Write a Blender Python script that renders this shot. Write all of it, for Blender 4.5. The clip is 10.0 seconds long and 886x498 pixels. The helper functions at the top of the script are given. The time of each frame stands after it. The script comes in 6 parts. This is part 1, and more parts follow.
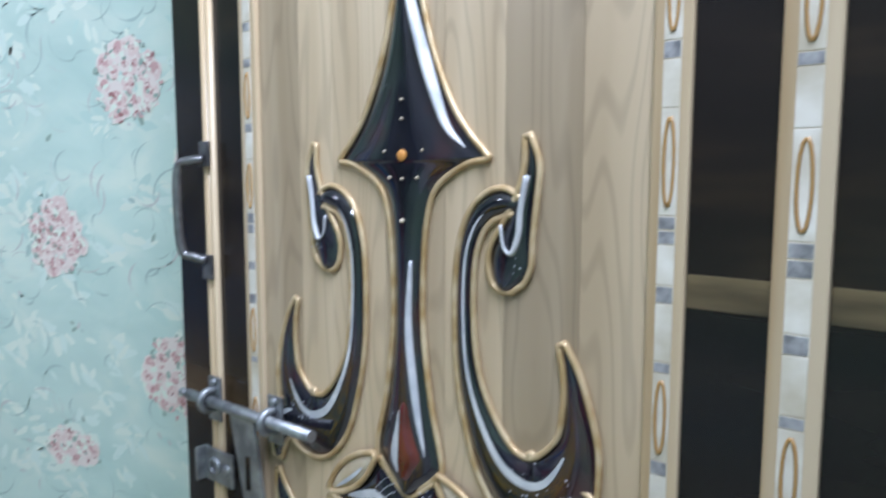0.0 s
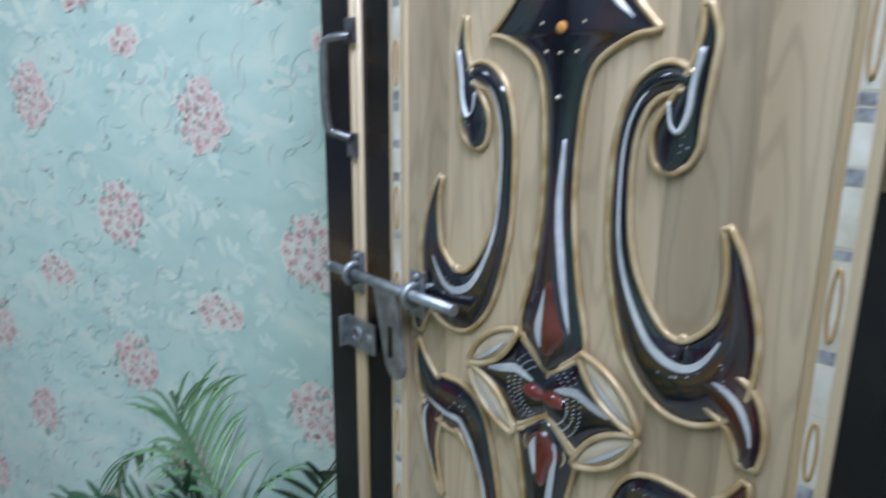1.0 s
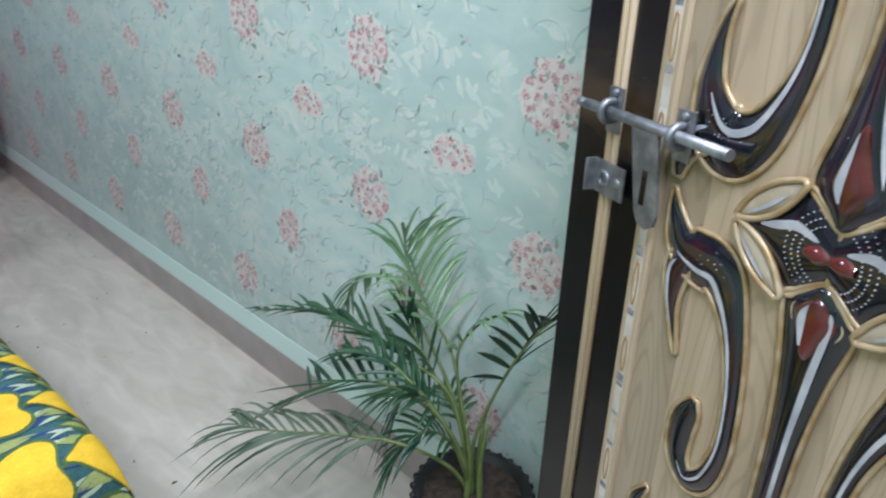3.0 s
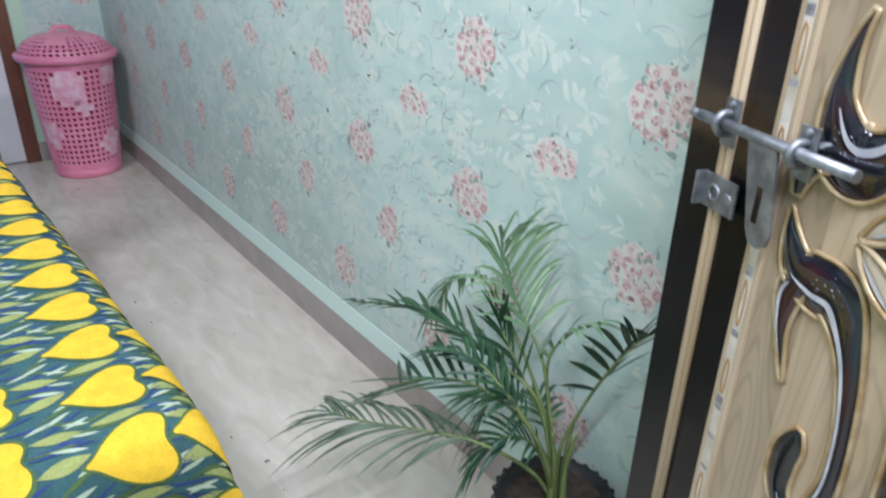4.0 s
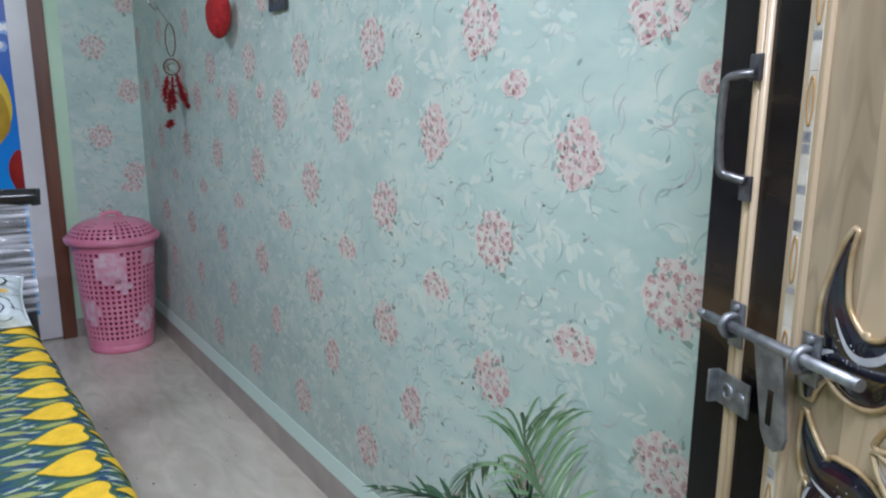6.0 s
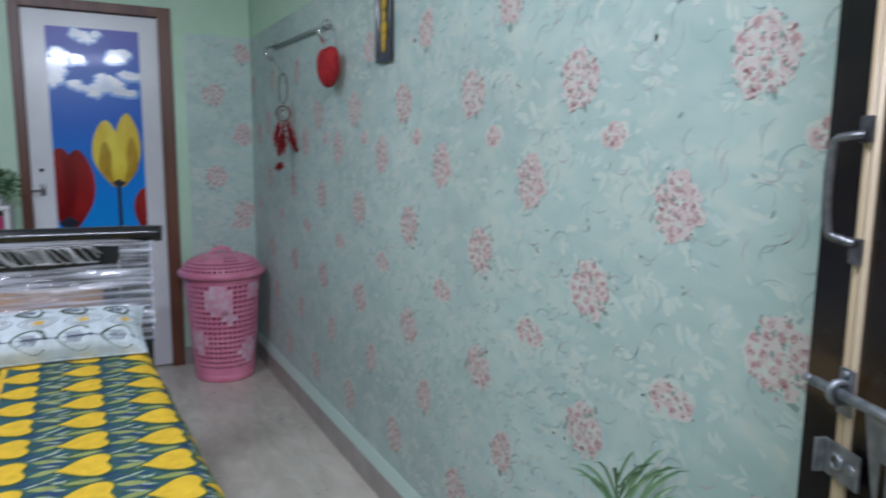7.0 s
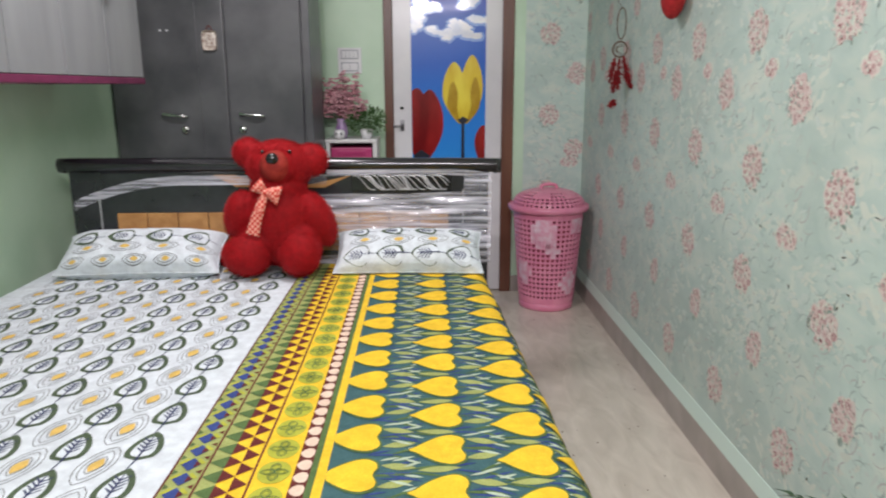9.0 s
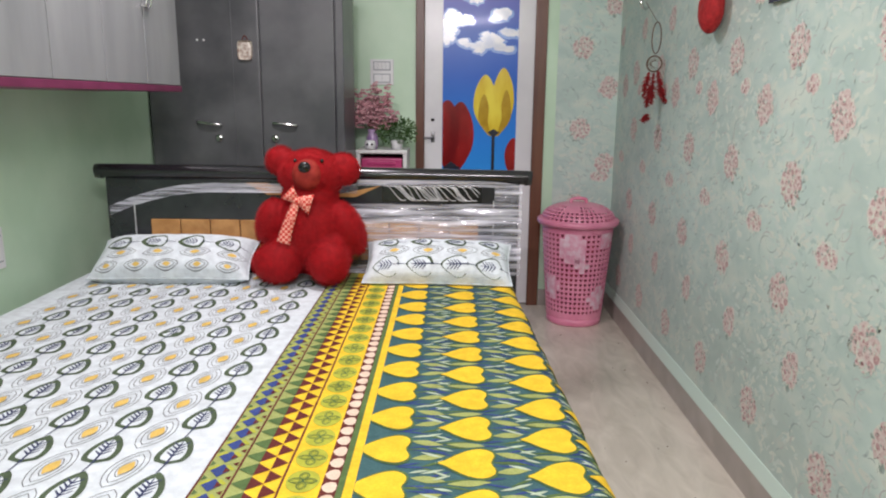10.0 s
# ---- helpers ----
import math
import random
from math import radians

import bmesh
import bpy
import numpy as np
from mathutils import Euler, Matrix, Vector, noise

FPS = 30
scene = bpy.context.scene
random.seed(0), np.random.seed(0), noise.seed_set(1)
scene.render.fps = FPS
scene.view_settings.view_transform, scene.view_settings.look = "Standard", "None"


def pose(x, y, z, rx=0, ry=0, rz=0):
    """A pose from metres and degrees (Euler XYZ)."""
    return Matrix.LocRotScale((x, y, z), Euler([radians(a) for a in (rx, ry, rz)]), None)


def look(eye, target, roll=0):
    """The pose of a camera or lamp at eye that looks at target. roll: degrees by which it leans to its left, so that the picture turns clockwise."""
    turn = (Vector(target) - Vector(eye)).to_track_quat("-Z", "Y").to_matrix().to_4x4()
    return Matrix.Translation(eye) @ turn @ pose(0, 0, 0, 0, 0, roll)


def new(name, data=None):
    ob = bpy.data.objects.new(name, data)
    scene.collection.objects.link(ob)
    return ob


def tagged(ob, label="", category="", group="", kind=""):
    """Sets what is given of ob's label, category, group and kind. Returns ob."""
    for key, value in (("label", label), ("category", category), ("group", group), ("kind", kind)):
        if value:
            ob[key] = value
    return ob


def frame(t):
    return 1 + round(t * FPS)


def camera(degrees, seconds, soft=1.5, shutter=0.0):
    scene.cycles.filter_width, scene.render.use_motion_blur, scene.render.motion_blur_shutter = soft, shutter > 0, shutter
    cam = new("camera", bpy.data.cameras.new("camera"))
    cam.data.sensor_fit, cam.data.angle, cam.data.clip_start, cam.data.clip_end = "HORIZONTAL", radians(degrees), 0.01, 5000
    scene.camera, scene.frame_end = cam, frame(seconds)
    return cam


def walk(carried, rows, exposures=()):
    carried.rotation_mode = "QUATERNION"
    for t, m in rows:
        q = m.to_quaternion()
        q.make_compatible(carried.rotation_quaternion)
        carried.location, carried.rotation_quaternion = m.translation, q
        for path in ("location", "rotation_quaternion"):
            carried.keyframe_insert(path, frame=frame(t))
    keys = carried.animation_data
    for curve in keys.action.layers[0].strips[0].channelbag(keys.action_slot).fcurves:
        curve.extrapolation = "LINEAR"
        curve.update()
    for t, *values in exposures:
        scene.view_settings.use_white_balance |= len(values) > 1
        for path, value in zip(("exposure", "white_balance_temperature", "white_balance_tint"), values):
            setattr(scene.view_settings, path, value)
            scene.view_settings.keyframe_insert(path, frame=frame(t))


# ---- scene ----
cam = camera(65.0, 10.0, soft=2.0, shutter=0.5)
PATH = [
    (0, (-0.95, 0.232, 1.387), (0.945, 0.84, 1.18), 0.1),
    (0.5, (-0.967, 0.252, 1.382), (0.863, 0.979, 1.033), 0.1),
    (1, (-0.966, 0.269, 1.372), (0.768, 1.13, 0.868), 0.6),
    (1.5, (-0.967, 0.305, 1.352), (0.619, 1.343, 0.713), 1.0),
    (2, (-0.976, 0.307, 1.334), (0.527, 1.419, 0.624), 1.8),
    (2.5, (-0.978, 0.318, 1.327), (0.431, 1.506, 0.55), 1.4),
    (2.7, (-0.976, 0.321, 1.32), (0.395, 1.528, 0.505), 1.6),
    (3.8, (-0.978, 0.323, 1.312), (0.161, 1.71, 0.429), 1.4),
    (4, (-0.981, 0.326, 1.322), (0.127, 1.755, 0.468), 1.3),
    (4.5, (-0.977, 0.33, 1.331), (0.119, 1.836, 0.603), 1.7),
    (5, (-0.99, 0.313, 1.343), (0.139, 1.854, 0.75), 2.1),
    (5.2, (-0.987, 0.304, 1.346), (0.153, 1.853, 0.796), 1.9),
    (6.5, (-0.994, 0.3, 1.385), (0.093, 1.946, 1.056), -0.5),
    (7, (-1.008, 0.285, 1.389), (-0.089, 2.038, 1.099), 0.6),
    (7.5, (-1.012, 0.275, 1.377), (-0.375, 2.132, 0.996), 0.4),
    (8, (-1.021, 0.265, 1.374), (-0.569, 2.17, 0.967), 0.2),
    (8.5, (-1.032, 0.259, 1.372), (-0.743, 2.189, 0.936), 0.0),
    (9, (-1.06, 0.258, 1.369), (-1.003, 2.205, 0.915), -0.2),
    (9.5, (-1.058, 0.25, 1.378), (-1.055, 2.205, 0.955), 0.1),
    (10, (-1.079, 0.269, 1.363), (-1.093, 2.224, 0.944), 0.6),
]
walk(cam, [(t, look(eye, target, roll)) for t, eye, target, roll in PATH],
     [(0, -0.16, 5480, 10), (1.0, -0.28, 5380, 9), (2.5, -0.18, 5680, 10), (4.0, 0.12, 5850, 14), (5.0, -0.03, 5900, 16), (6.5, -0.48, 5750, 12), (7.0, -0.58, 5720, 12), (7.5, -0.50, 6450, 14), (8.0, -0.32, 6680, 14), (9.0, -0.08, 6850, 17), (10.0, 0.01, 6900, 18)])

# ---- world and lights ----
world = bpy.data.worlds.new("world")
scene.world = world
world.use_nodes = True
world.node_tree.nodes["Background"].inputs[0].default_value = (0.6, 0.7, 0.8, 1)
world.node_tree.nodes["Background"].inputs[1].default_value = 0.1

X0, X1, Y0, Y1, ZC = -2.70, 0.0, 0.02, 4.85, 2.72


def area(name, m, sx, sy, watts, colour):
    d = bpy.data.lights.new(name, "AREA")
    d.shape, d.size, d.size_y, d.energy, d.color = "RECTANGLE", sx, sy, watts, colour
    ob = new(name, d)
    ob.matrix_world = m
    return ob


LAMP_WHITE = (1.0, 0.985, 1.06)
# batten tube over the entrance and an added ceiling fill give all the light
area("tube_lamp_light", look((-1.05, Y0 + 0.10, 2.36), (-1.15, 2.6, 0.9)), 1.15, 0.06, 49, LAMP_WHITE)
# made-up fill lamp that brightens the far end of the room
area("ceiling_fill_light", look((-1.70, 2.60, ZC - 0.05), (-1.70, 2.60, 0)), 0.42, 0.42, 26, LAMP_WHITE)

# ---- materials ----


def mat(name, col, rough=0.5, metal=0.0, spec=0.5, coat=0.0):
    m = bpy.data.materials.new(name)
    m.use_nodes = True
    b = m.node_tree.nodes["Principled BSDF"]
    b.inputs["Base Color"].default_value = (*col, 1)
    b.inputs["Roughness"].default_value = rough
    b.inputs["Metallic"].default_value = metal
    b.inputs["Specular IOR Level"].default_value = spec
    b.inputs["Coat Weight"].default_value = coat
    b.inputs["Coat Roughness"].default_value = 0.08
    return m


def varied(m, col_a, col_b, scale, detail=4.0, stretch=(1, 1, 1), bump=0.0, bump_scale=60.0, lo=0.35, hi=0.65, distort=0.0, third=None):
    """Two scales of colour over object space, with fine relief."""
    t = m.node_tree
    n, l = t.nodes, t.links
    b = n["Principled BSDF"]
    tc = n.new("ShaderNodeTexCoord")
    mp = n.new("ShaderNodeMapping")
    mp.inputs["Scale"].default_value = stretch
    l.new(tc.outputs["Object"], mp.inputs["Vector"])
    nz = n.new("ShaderNodeTexNoise")
    nz.inputs["Scale"].default_value, nz.inputs["Detail"].default_value = scale, detail
    nz.inputs["Distortion"].default_value = distort
    l.new(mp.outputs[0], nz.inputs["Vector"])
    r = n.new("ShaderNodeValToRGB")
    r.color_ramp.elements[0].position, r.color_ramp.elements[1].position = lo, hi
    r.color_ramp.elements[0].color, r.color_ramp.elements[1].color = (*col_a, 1), (*col_b, 1)
    if third:
        e = r.color_ramp.elements.new((lo + hi) / 2)
        e.color = (*third, 1)
    l.new(nz.outputs["Fac"], r.inputs["Fac"])
    big = n.new("ShaderNodeTexNoise")
    big.inputs["Scale"].default_value, big.inputs["Detail"].default_value = scale * 0.13, 2
    l.new(mp.outputs[0], big.inputs["Vector"])
    mr = n.new("ShaderNodeMapRange")
    mr.inputs["From Min"].default_value, mr.inputs["From Max"].default_value = 0.3, 0.7
    mr.inputs["To Min"].default_value, mr.inputs["To Max"].default_value = 0.88, 1.1
    l.new(big.outputs["Fac"], mr.inputs["Value"])
    mul = n.new("ShaderNodeVectorMath")
    mul.operation = "SCALE"
    l.new(r.outputs["Color"], mul.inputs[0])
    l.new(mr.outputs[0], mul.inputs["Scale"])
    l.new(mul.outputs[0], b.inputs["Base Color"])
    if bump:
        fine = n.new("ShaderNodeTexNoise")
        fine.inputs["Scale"].default_value, fine.inputs["Detail"].default_value = bump_scale, 3
        l.new(mp.outputs[0], fine.inputs["Vector"])
        bp = n.new("ShaderNodeBump")
        bp.inputs["Strength"].default_value, bp.inputs["Distance"].default_value = bump, 0.002
        l.new(fine.outputs["Fac"], bp.inputs["Height"])
        l.new(bp.outputs[0], b.inputs["Normal"])
    return m


M = {}
M["green_paint"] = varied(mat("green_paint", (0.5, 0.7, 0.5), 0.4), (0.53, 0.73, 0.54), (0.58, 0.77, 0.585), 6, bump=0.15, bump_scale=140)
M["ceiling_paint"] = varied(mat("ceiling_paint", (0.8, 0.8, 0.8), 0.7), (0.76, 0.77, 0.76), (0.82, 0.82, 0.81), 4, bump=0.1)
M["paper"] = varied(mat("paper", (0.5, 0.65, 0.6), 0.55), (0.465, 0.605, 0.56), (0.645, 0.72, 0.64), 7, detail=5, stretch=(1, 1, 1.7), bump=0.05, bump_scale=160, lo=0.30, hi=0.72, distort=0.6, third=(0.53, 0.66, 0.605))
M["floor"] = varied(mat("floor", (0.5, 0.46, 0.42), 0.22), (0.55, 0.505, 0.425), (0.69, 0.64, 0.55), 9, detail=8, stretch=(1.5, 0.5, 1), distort=1.1, lo=0.30, hi=0.70)
M["skirting"] = varied(mat("skirting", (0.4, 0.37, 0.34), 0.3), (0.34, 0.31, 0.28), (0.42, 0.38, 0.35), 8)
M["skirting_top"] = mat("skirting_top", (0.60, 0.76, 0.68), 0.35)


# ---- building blocks ----
def toned(m, lo=0.86, hi=1.08):
    """Every object of this material takes a tone of its own."""
    t = m.node_tree
    b = t.nodes["Principled BSDF"]
    src = b.inputs["Base Color"].links[0].from_socket
    oi, mr, mul = t.nodes.new("ShaderNodeObjectInfo"), t.nodes.new("ShaderNodeMapRange"), t.nodes.new("ShaderNodeVectorMath")
    mr.inputs["To Min"].default_value, mr.inputs["To Max"].default_value = lo, hi
    mul.operation = "SCALE"
    t.links.new(oi.outputs["Random"], mr.inputs["Value"])
    t.links.new(src, mul.inputs[0])
    t.links.new(mr.outputs[0], mul.inputs["Scale"])
    t.links.new(mul.outputs[0], b.inputs["Base Color"])
    return m


def contour_grain(m, amount=0.25, lines=42.0, stretch=(11, 1, 1.7)):
    """Nested arches of sawn timber, different on every board."""
    t = m.node_tree
    b = t.nodes["Principled BSDF"]
    src = b.inputs["Base Color"].links[0].from_socket
    tc, mp, nz, oi, cx = t.nodes.new("ShaderNodeTexCoord"), t.nodes.new("ShaderNodeMapping"), t.nodes.new("ShaderNodeTexNoise"), t.nodes.new("ShaderNodeObjectInfo"), t.nodes.new("ShaderNodeCombineXYZ")
    k, add = t.nodes.new("ShaderNodeMath"), t.nodes.new("ShaderNodeVectorMath")
    k.operation, k.inputs[1].default_value = "MULTIPLY", 40.0
    t.links.new(oi.outputs["Random"], k.inputs[0])
    t.links.new(k.outputs[0], cx.inputs["Y"])
    mp.inputs["Scale"].default_value = stretch
    t.links.new(tc.outputs["Object"], mp.inputs[0])
    t.links.new(mp.outputs[0], add.inputs[0])
    t.links.new(cx.outputs[0], add.inputs[1])
    nz.inputs["Scale"].default_value, nz.inputs["Detail"].default_value, nz.inputs["Roughness"].default_value = 1.6, 1.5, 0.35
    t.links.new(add.outputs[0], nz.inputs["Vector"])
    ml, sn = t.nodes.new("ShaderNodeMath"), t.nodes.new("ShaderNodeMath")
    ml.operation, ml.inputs[1].default_value, sn.operation = "MULTIPLY", lines * 2, "SINE"
    t.links.new(nz.outputs["Fac"], ml.inputs[0])
    t.links.new(ml.outputs[0], sn.inputs[0])
    mr, mul = t.nodes.new("ShaderNodeMapRange"), t.nodes.new("ShaderNodeVectorMath")
    mr.inputs["From Min"].default_value, mr.inputs["From Max"].default_value = -1.0, -0.35
    mr.inputs["To Min"].default_value, mr.inputs["To Max"].default_value = 1 - amount, 1.02
    mul.operation = "SCALE"
    t.links.new(sn.outputs[0], mr.inputs["Value"])
    t.links.new(src, mul.inputs[0])
    t.links.new(mr.outputs[0], mul.inputs["Scale"])
    t.links.new(mul.outputs[0], b.inputs["Base Color"])
    return m


def add_mesh(name, bm, materials, parent=None, label="", smooth=False):
    me = bpy.data.meshes.new(name)
    bm.to_mesh(me)
    bm.free()
    for m in materials if isinstance(materials, (list, tuple)) else [materials]:
        me.materials.append(m)
    if smooth:
        me.polygons.foreach_set("use_smooth", [True] * len(me.polygons))
    ob = new(name, me)
    if parent:
        ob.parent = parent
    if label:
        ob["label"] = label
    return ob


def part(name, bm, material, parent, label="", smooth=False):
    """One mesh object under a thing or under a part."""
    return add_mesh(name, bm, material, parent, label, smooth)


def box(bm, x0, y0, z0, x1, y1, z1, bevel=0.0, m=0, turn=None):
    """A box between two corners, with rounded edges."""
    r = bmesh.ops.create_cube(bm, size=1)
    vs = r["verts"]
    c = Vector(((x0 + x1) / 2, (y0 + y1) / 2, (z0 + z1) / 2))
    s = (abs(x1 - x0), abs(y1 - y0), abs(z1 - z0))
    for v in vs:
        v.co = Vector((v.co.x * s[0], v.co.y * s[1], v.co.z * s[2])) + c
        if turn:
            v.co = turn @ v.co
    fs = {f for v in vs for f in v.link_faces}
    for f in fs:
        f.material_index = m
    if bevel:
        es = {e for v in vs for e in v.link_edges}
        bmesh.ops.bevel(bm, geom=list(es), offset=bevel, segments=2, affect="EDGES", profile=0.6)
    return bm


def boxed(x0, y0, z0, x1, y1, z1, bevel=0.0):
    return box(bmesh.new(), x0, y0, z0, x1, y1, z1, bevel)


def thing(name, label, category, loc=(0, 0, 0), rz=0.0, group="", kind=""):
    ob = new(name)
    ob.matrix_world = pose(*loc, 0, 0, rz)
    ob.empty_display_size = 0.05
    return tagged(ob, label, category, group, kind)


def structure(name, bm, material, label, category):
    return tagged(add_mesh(name, bm, material), label, category, kind="structure")


# ---- the room ----
structure("floor", boxed(X0 - 0.15, -1.6, -0.1, X1 + 0.15, Y1 + 0.15, 0.0), M["floor"], "polished beige marble floor with faint grey veins", "floor")
structure("ceiling", boxed(X0 - 0.15, -1.6, ZC, X1 + 0.15, Y1 + 0.15, ZC + 0.1), M["ceiling_paint"], "plain white painted ceiling", "ceiling")
structure("wall_east", boxed(X1 + 0.003, -1.6, 0, X1 + 0.15, Y1 + 0.15, ZC), M["green_paint"], "pale green painted wall behind floral wallpaper", "wall")
structure("wall_west", boxed(X0 - 0.15, -1.6, 0, X0, Y1 + 0.15, ZC), M["green_paint"], "pale green painted wall beside the bed", "wall")
DX0, DX1, DH = -1.34, -0.44, 2.1
FD0, FD1, FDH = -1.297, -0.467, 2.184
bm = bmesh.new()
box(bm, X0, Y1, 0, FD0 + 0.005, Y1 + 0.15, ZC)
box(bm, FD1 - 0.005, Y1, 0, X1, Y1 + 0.15, ZC)
box(bm, FD0 + 0.005, Y1, FDH, FD1 - 0.005, Y1 + 0.15, ZC)
structure("wall_north", bm, M["green_paint"], "pale green painted wall with a doorway", "wall")
bm = bmesh.new()
box(bm, X0, Y0 - 0.14, 0, DX0, Y0, ZC)
box(bm, DX1, Y0 - 0.14, 0, X1, Y0, ZC)
box(bm, DX0, Y0 - 0.14, DH, DX1, Y0, ZC)
structure("wall_south", bm, M["green_paint"], "pale green painted wall with the entrance doorway", "wall")
structure("wall_hall", boxed(X0 - 0.15, -1.75, 0, X1 + 0.15, -1.6, ZC), M["green_paint"], "plain painted wall of the hall outside", "wall")
structure("baseboard_east", boxed(-0.016, Y0, 0, 0.0, Y1, 0.110), M["skirting"], "grey-beige marble skirting", "baseboard")
bm = bmesh.new()
ring = [[bm.verts.new((x, y, z)) for x, z in ((0.0, 0.110), (-0.016, 0.110), (-0.0165, 0.115), (-0.004, 0.167), (0.0, 0.168))] for y in (Y0, Y1)]
for k in range(5):
    bm.faces.new((ring[0][k], ring[0][(k + 1) % 5], ring[1][(k + 1) % 5], ring[1][k]))
bm.faces.new(ring[0][::-1])
bm.faces.new(ring[1])
bmesh.ops.recalc_face_normals(bm, faces=bm.faces)
structure("skirting_ledge_east", bm, M["skirting_top"], "pale mint painted sloping ledge above the skirting", "trim")


# ---- shape helpers ----
def spline(pts, n=8, closed=False):
    """Catmull-Rom through tuples of any length."""
    pts = [np.array(p, float) for p in pts]
    if closed:
        src = [pts[-1]] + pts + [pts[0], pts[1]]
    else:
        src = [2 * pts[0] - pts[1]] + pts + [2 * pts[-1] - pts[-2]]
    out = []
    for i in range(1, len(src) - 2):
        a, b, c, d = src[i - 1 : i + 3]
        for k in range(n):
            t = k / n
            out.append(0.5 * (2 * b + (c - a) * t + (2 * a - 5 * b + 4 * c - d) * t * t + (3 * b - a - 3 * c + d) * t ** 3))
    if not closed:
        out.append(src[-2])
    return out


def tube(bm, pts, r, seg=6, closed=False, m=0, flat=1.0):
    """A round bar along points; r is one radius or one for each point."""
    pts = [Vector(p) for p in pts]
    n = len(pts)
    rs = r if isinstance(r, (list, tuple)) else [r] * n
    rings, side = [], None
    for i, p in enumerate(pts):
        a = pts[i - 1] if (i or closed) else p
        b = pts[(i + 1) % n] if (i < n - 1 or closed) else p
        t = (b - a).normalized() if (b - a).length > 1e-9 else Vector((0, 0, 1))
        if side is None:
            side = t.orthogonal().normalized()
        side = (side - t * side.dot(t))
        side = side.normalized() if side.length > 1e-6 else t.orthogonal().normalized()
        up = t.cross(side)
        rings.append([bm.verts.new(p + (side * math.cos(q) + up * math.sin(q) * flat) * rs[i]) for q in (2 * math.pi * k / seg for k in range(seg))])
    for i in range(n if closed else n - 1):
        a, b = rings[i], rings[(i + 1) % n]
        for k in range(seg):
            f = bm.faces.new((a[k], a[(k + 1) % seg], b[(k + 1) % seg], b[k]))
            f.material_index, f.smooth = m, True
    if not closed:
        for ring in (rings[0][::-1], rings[-1]):
            bm.faces.new(ring).material_index = m
    return bm


def lathe(bm, profile, seg=32, at=(0, 0, 0), m=0):
    """Turned form from (radius, height) pairs."""
    rings = []
    for r, z in profile:
        rings.append([bm.verts.new((at[0] + r * math.cos(2 * math.pi * k / seg), at[1] + r * math.sin(2 * math.pi * k / seg), at[2] + z)) for k in range(seg)])
    for a, b in zip(rings, rings[1:]):
        for k in range(seg):
            f = bm.faces.new((a[k], a[(k + 1) % seg], b[(k + 1) % seg], b[k]))
            f.material_index, f.smooth = m, True
    return bm


class Sheet:
    """Collects flat printed shapes and surfaces for one mesh with several inks."""

    def __init__(self):
        self.v, self.f, self.m = [], [], []

    def poly(self, pts, m):
        n = len(self.v)
        self.v += [tuple(p) for p in pts]
        self.f.append(tuple(range(n, n + len(pts))))
        self.m.append(m)

    def fan(self, pts, m):
        n = len(self.v)
        c = np.mean(np.array(pts, float), axis=0)
        self.v += [tuple(c)] + [tuple(p) for p in pts]
        for k in range(len(pts)):
            self.f.append((n, n + 1 + k, n + 1 + (k + 1) % len(pts)))
            self.m.append(m)

    def strip(self, left, right, m):
        n = len(self.v)
        self.v += [tuple(p) for ab in zip(left, right) for p in ab]
        for k in range(len(left) - 1):
            self.f.append((n + 2 * k, n + 2 * k + 1, n + 2 * k + 3, n + 2 * k + 2))
            self.m.append(m)

    def make(self, name, materials, parent=None, label="", smooth=False):
        me = bpy.data.meshes.new(name)
        me.from_pydata(self.v, [], self.f)
        for m in materials:
            me.materials.append(m)
        me.polygons.foreach_set("material_index", self.m)
        if smooth:
            me.polygons.foreach_set("use_smooth", [True] * len(me.polygons))
        me.update()
        ob = new(name, me)
        if parent:
            ob.parent = parent
        if label:
            ob["label"] = label
        return ob


# ---- wallpaper ----
M["rose_pale"] = mat("rose_pale", (0.66, 0.525, 0.50), 0.6)
M["rose_white"] = mat("rose_white", (0.71, 0.63, 0.59), 0.6)
M["print_light"] = mat("print_light", (0.635, 0.705, 0.63), 0.6)
M["print_mauve"] = mat("print_mauve", (0.50, 0.52, 0.50), 0.6)
M["rose_mid"] = mat("rose_mid", (0.54, 0.345, 0.34), 0.6)
M["rose_deep"] = mat("rose_deep", (0.31, 0.145, 0.145), 0.6)
M["rose_leaf"] = mat("rose_leaf", (0.29, 0.38, 0.33), 0.6)
M["print_cream"] = mat("print_cream", (0.67, 0.72, 0.63), 0.6)
M["print_white"] = mat("print_white", (0.585, 0.69, 0.64), 0.6)
M["print_teal"] = mat("print_teal", (0.47, 0.61, 0.565), 0.6)
M["print_shadow"] = mat("print_shadow", (0.375, 0.485, 0.46), 0.6)
PAPER_INKS = [M["paper"], M["rose_pale"], M["rose_mid"], M["rose_deep"], M["rose_leaf"], M["print_cream"], M["print_shadow"], M["print_white"], M["print_teal"], M["rose_white"], M["print_light"], M["print_mauve"]]


def blob(cx, cy, r, rng, n=6, sq=1.0, a0=0.0):
    out = []
    for k in range(n):
        a = 2 * math.pi * k / n
        d = r * rng.uniform(0.7, 1.25)
        x, y = d * math.cos(a), d * sq * math.sin(a)
        out.append((cx + x * math.cos(a0) - y * math.sin(a0), cy + x * math.sin(a0) + y * math.cos(a0)))
    return out


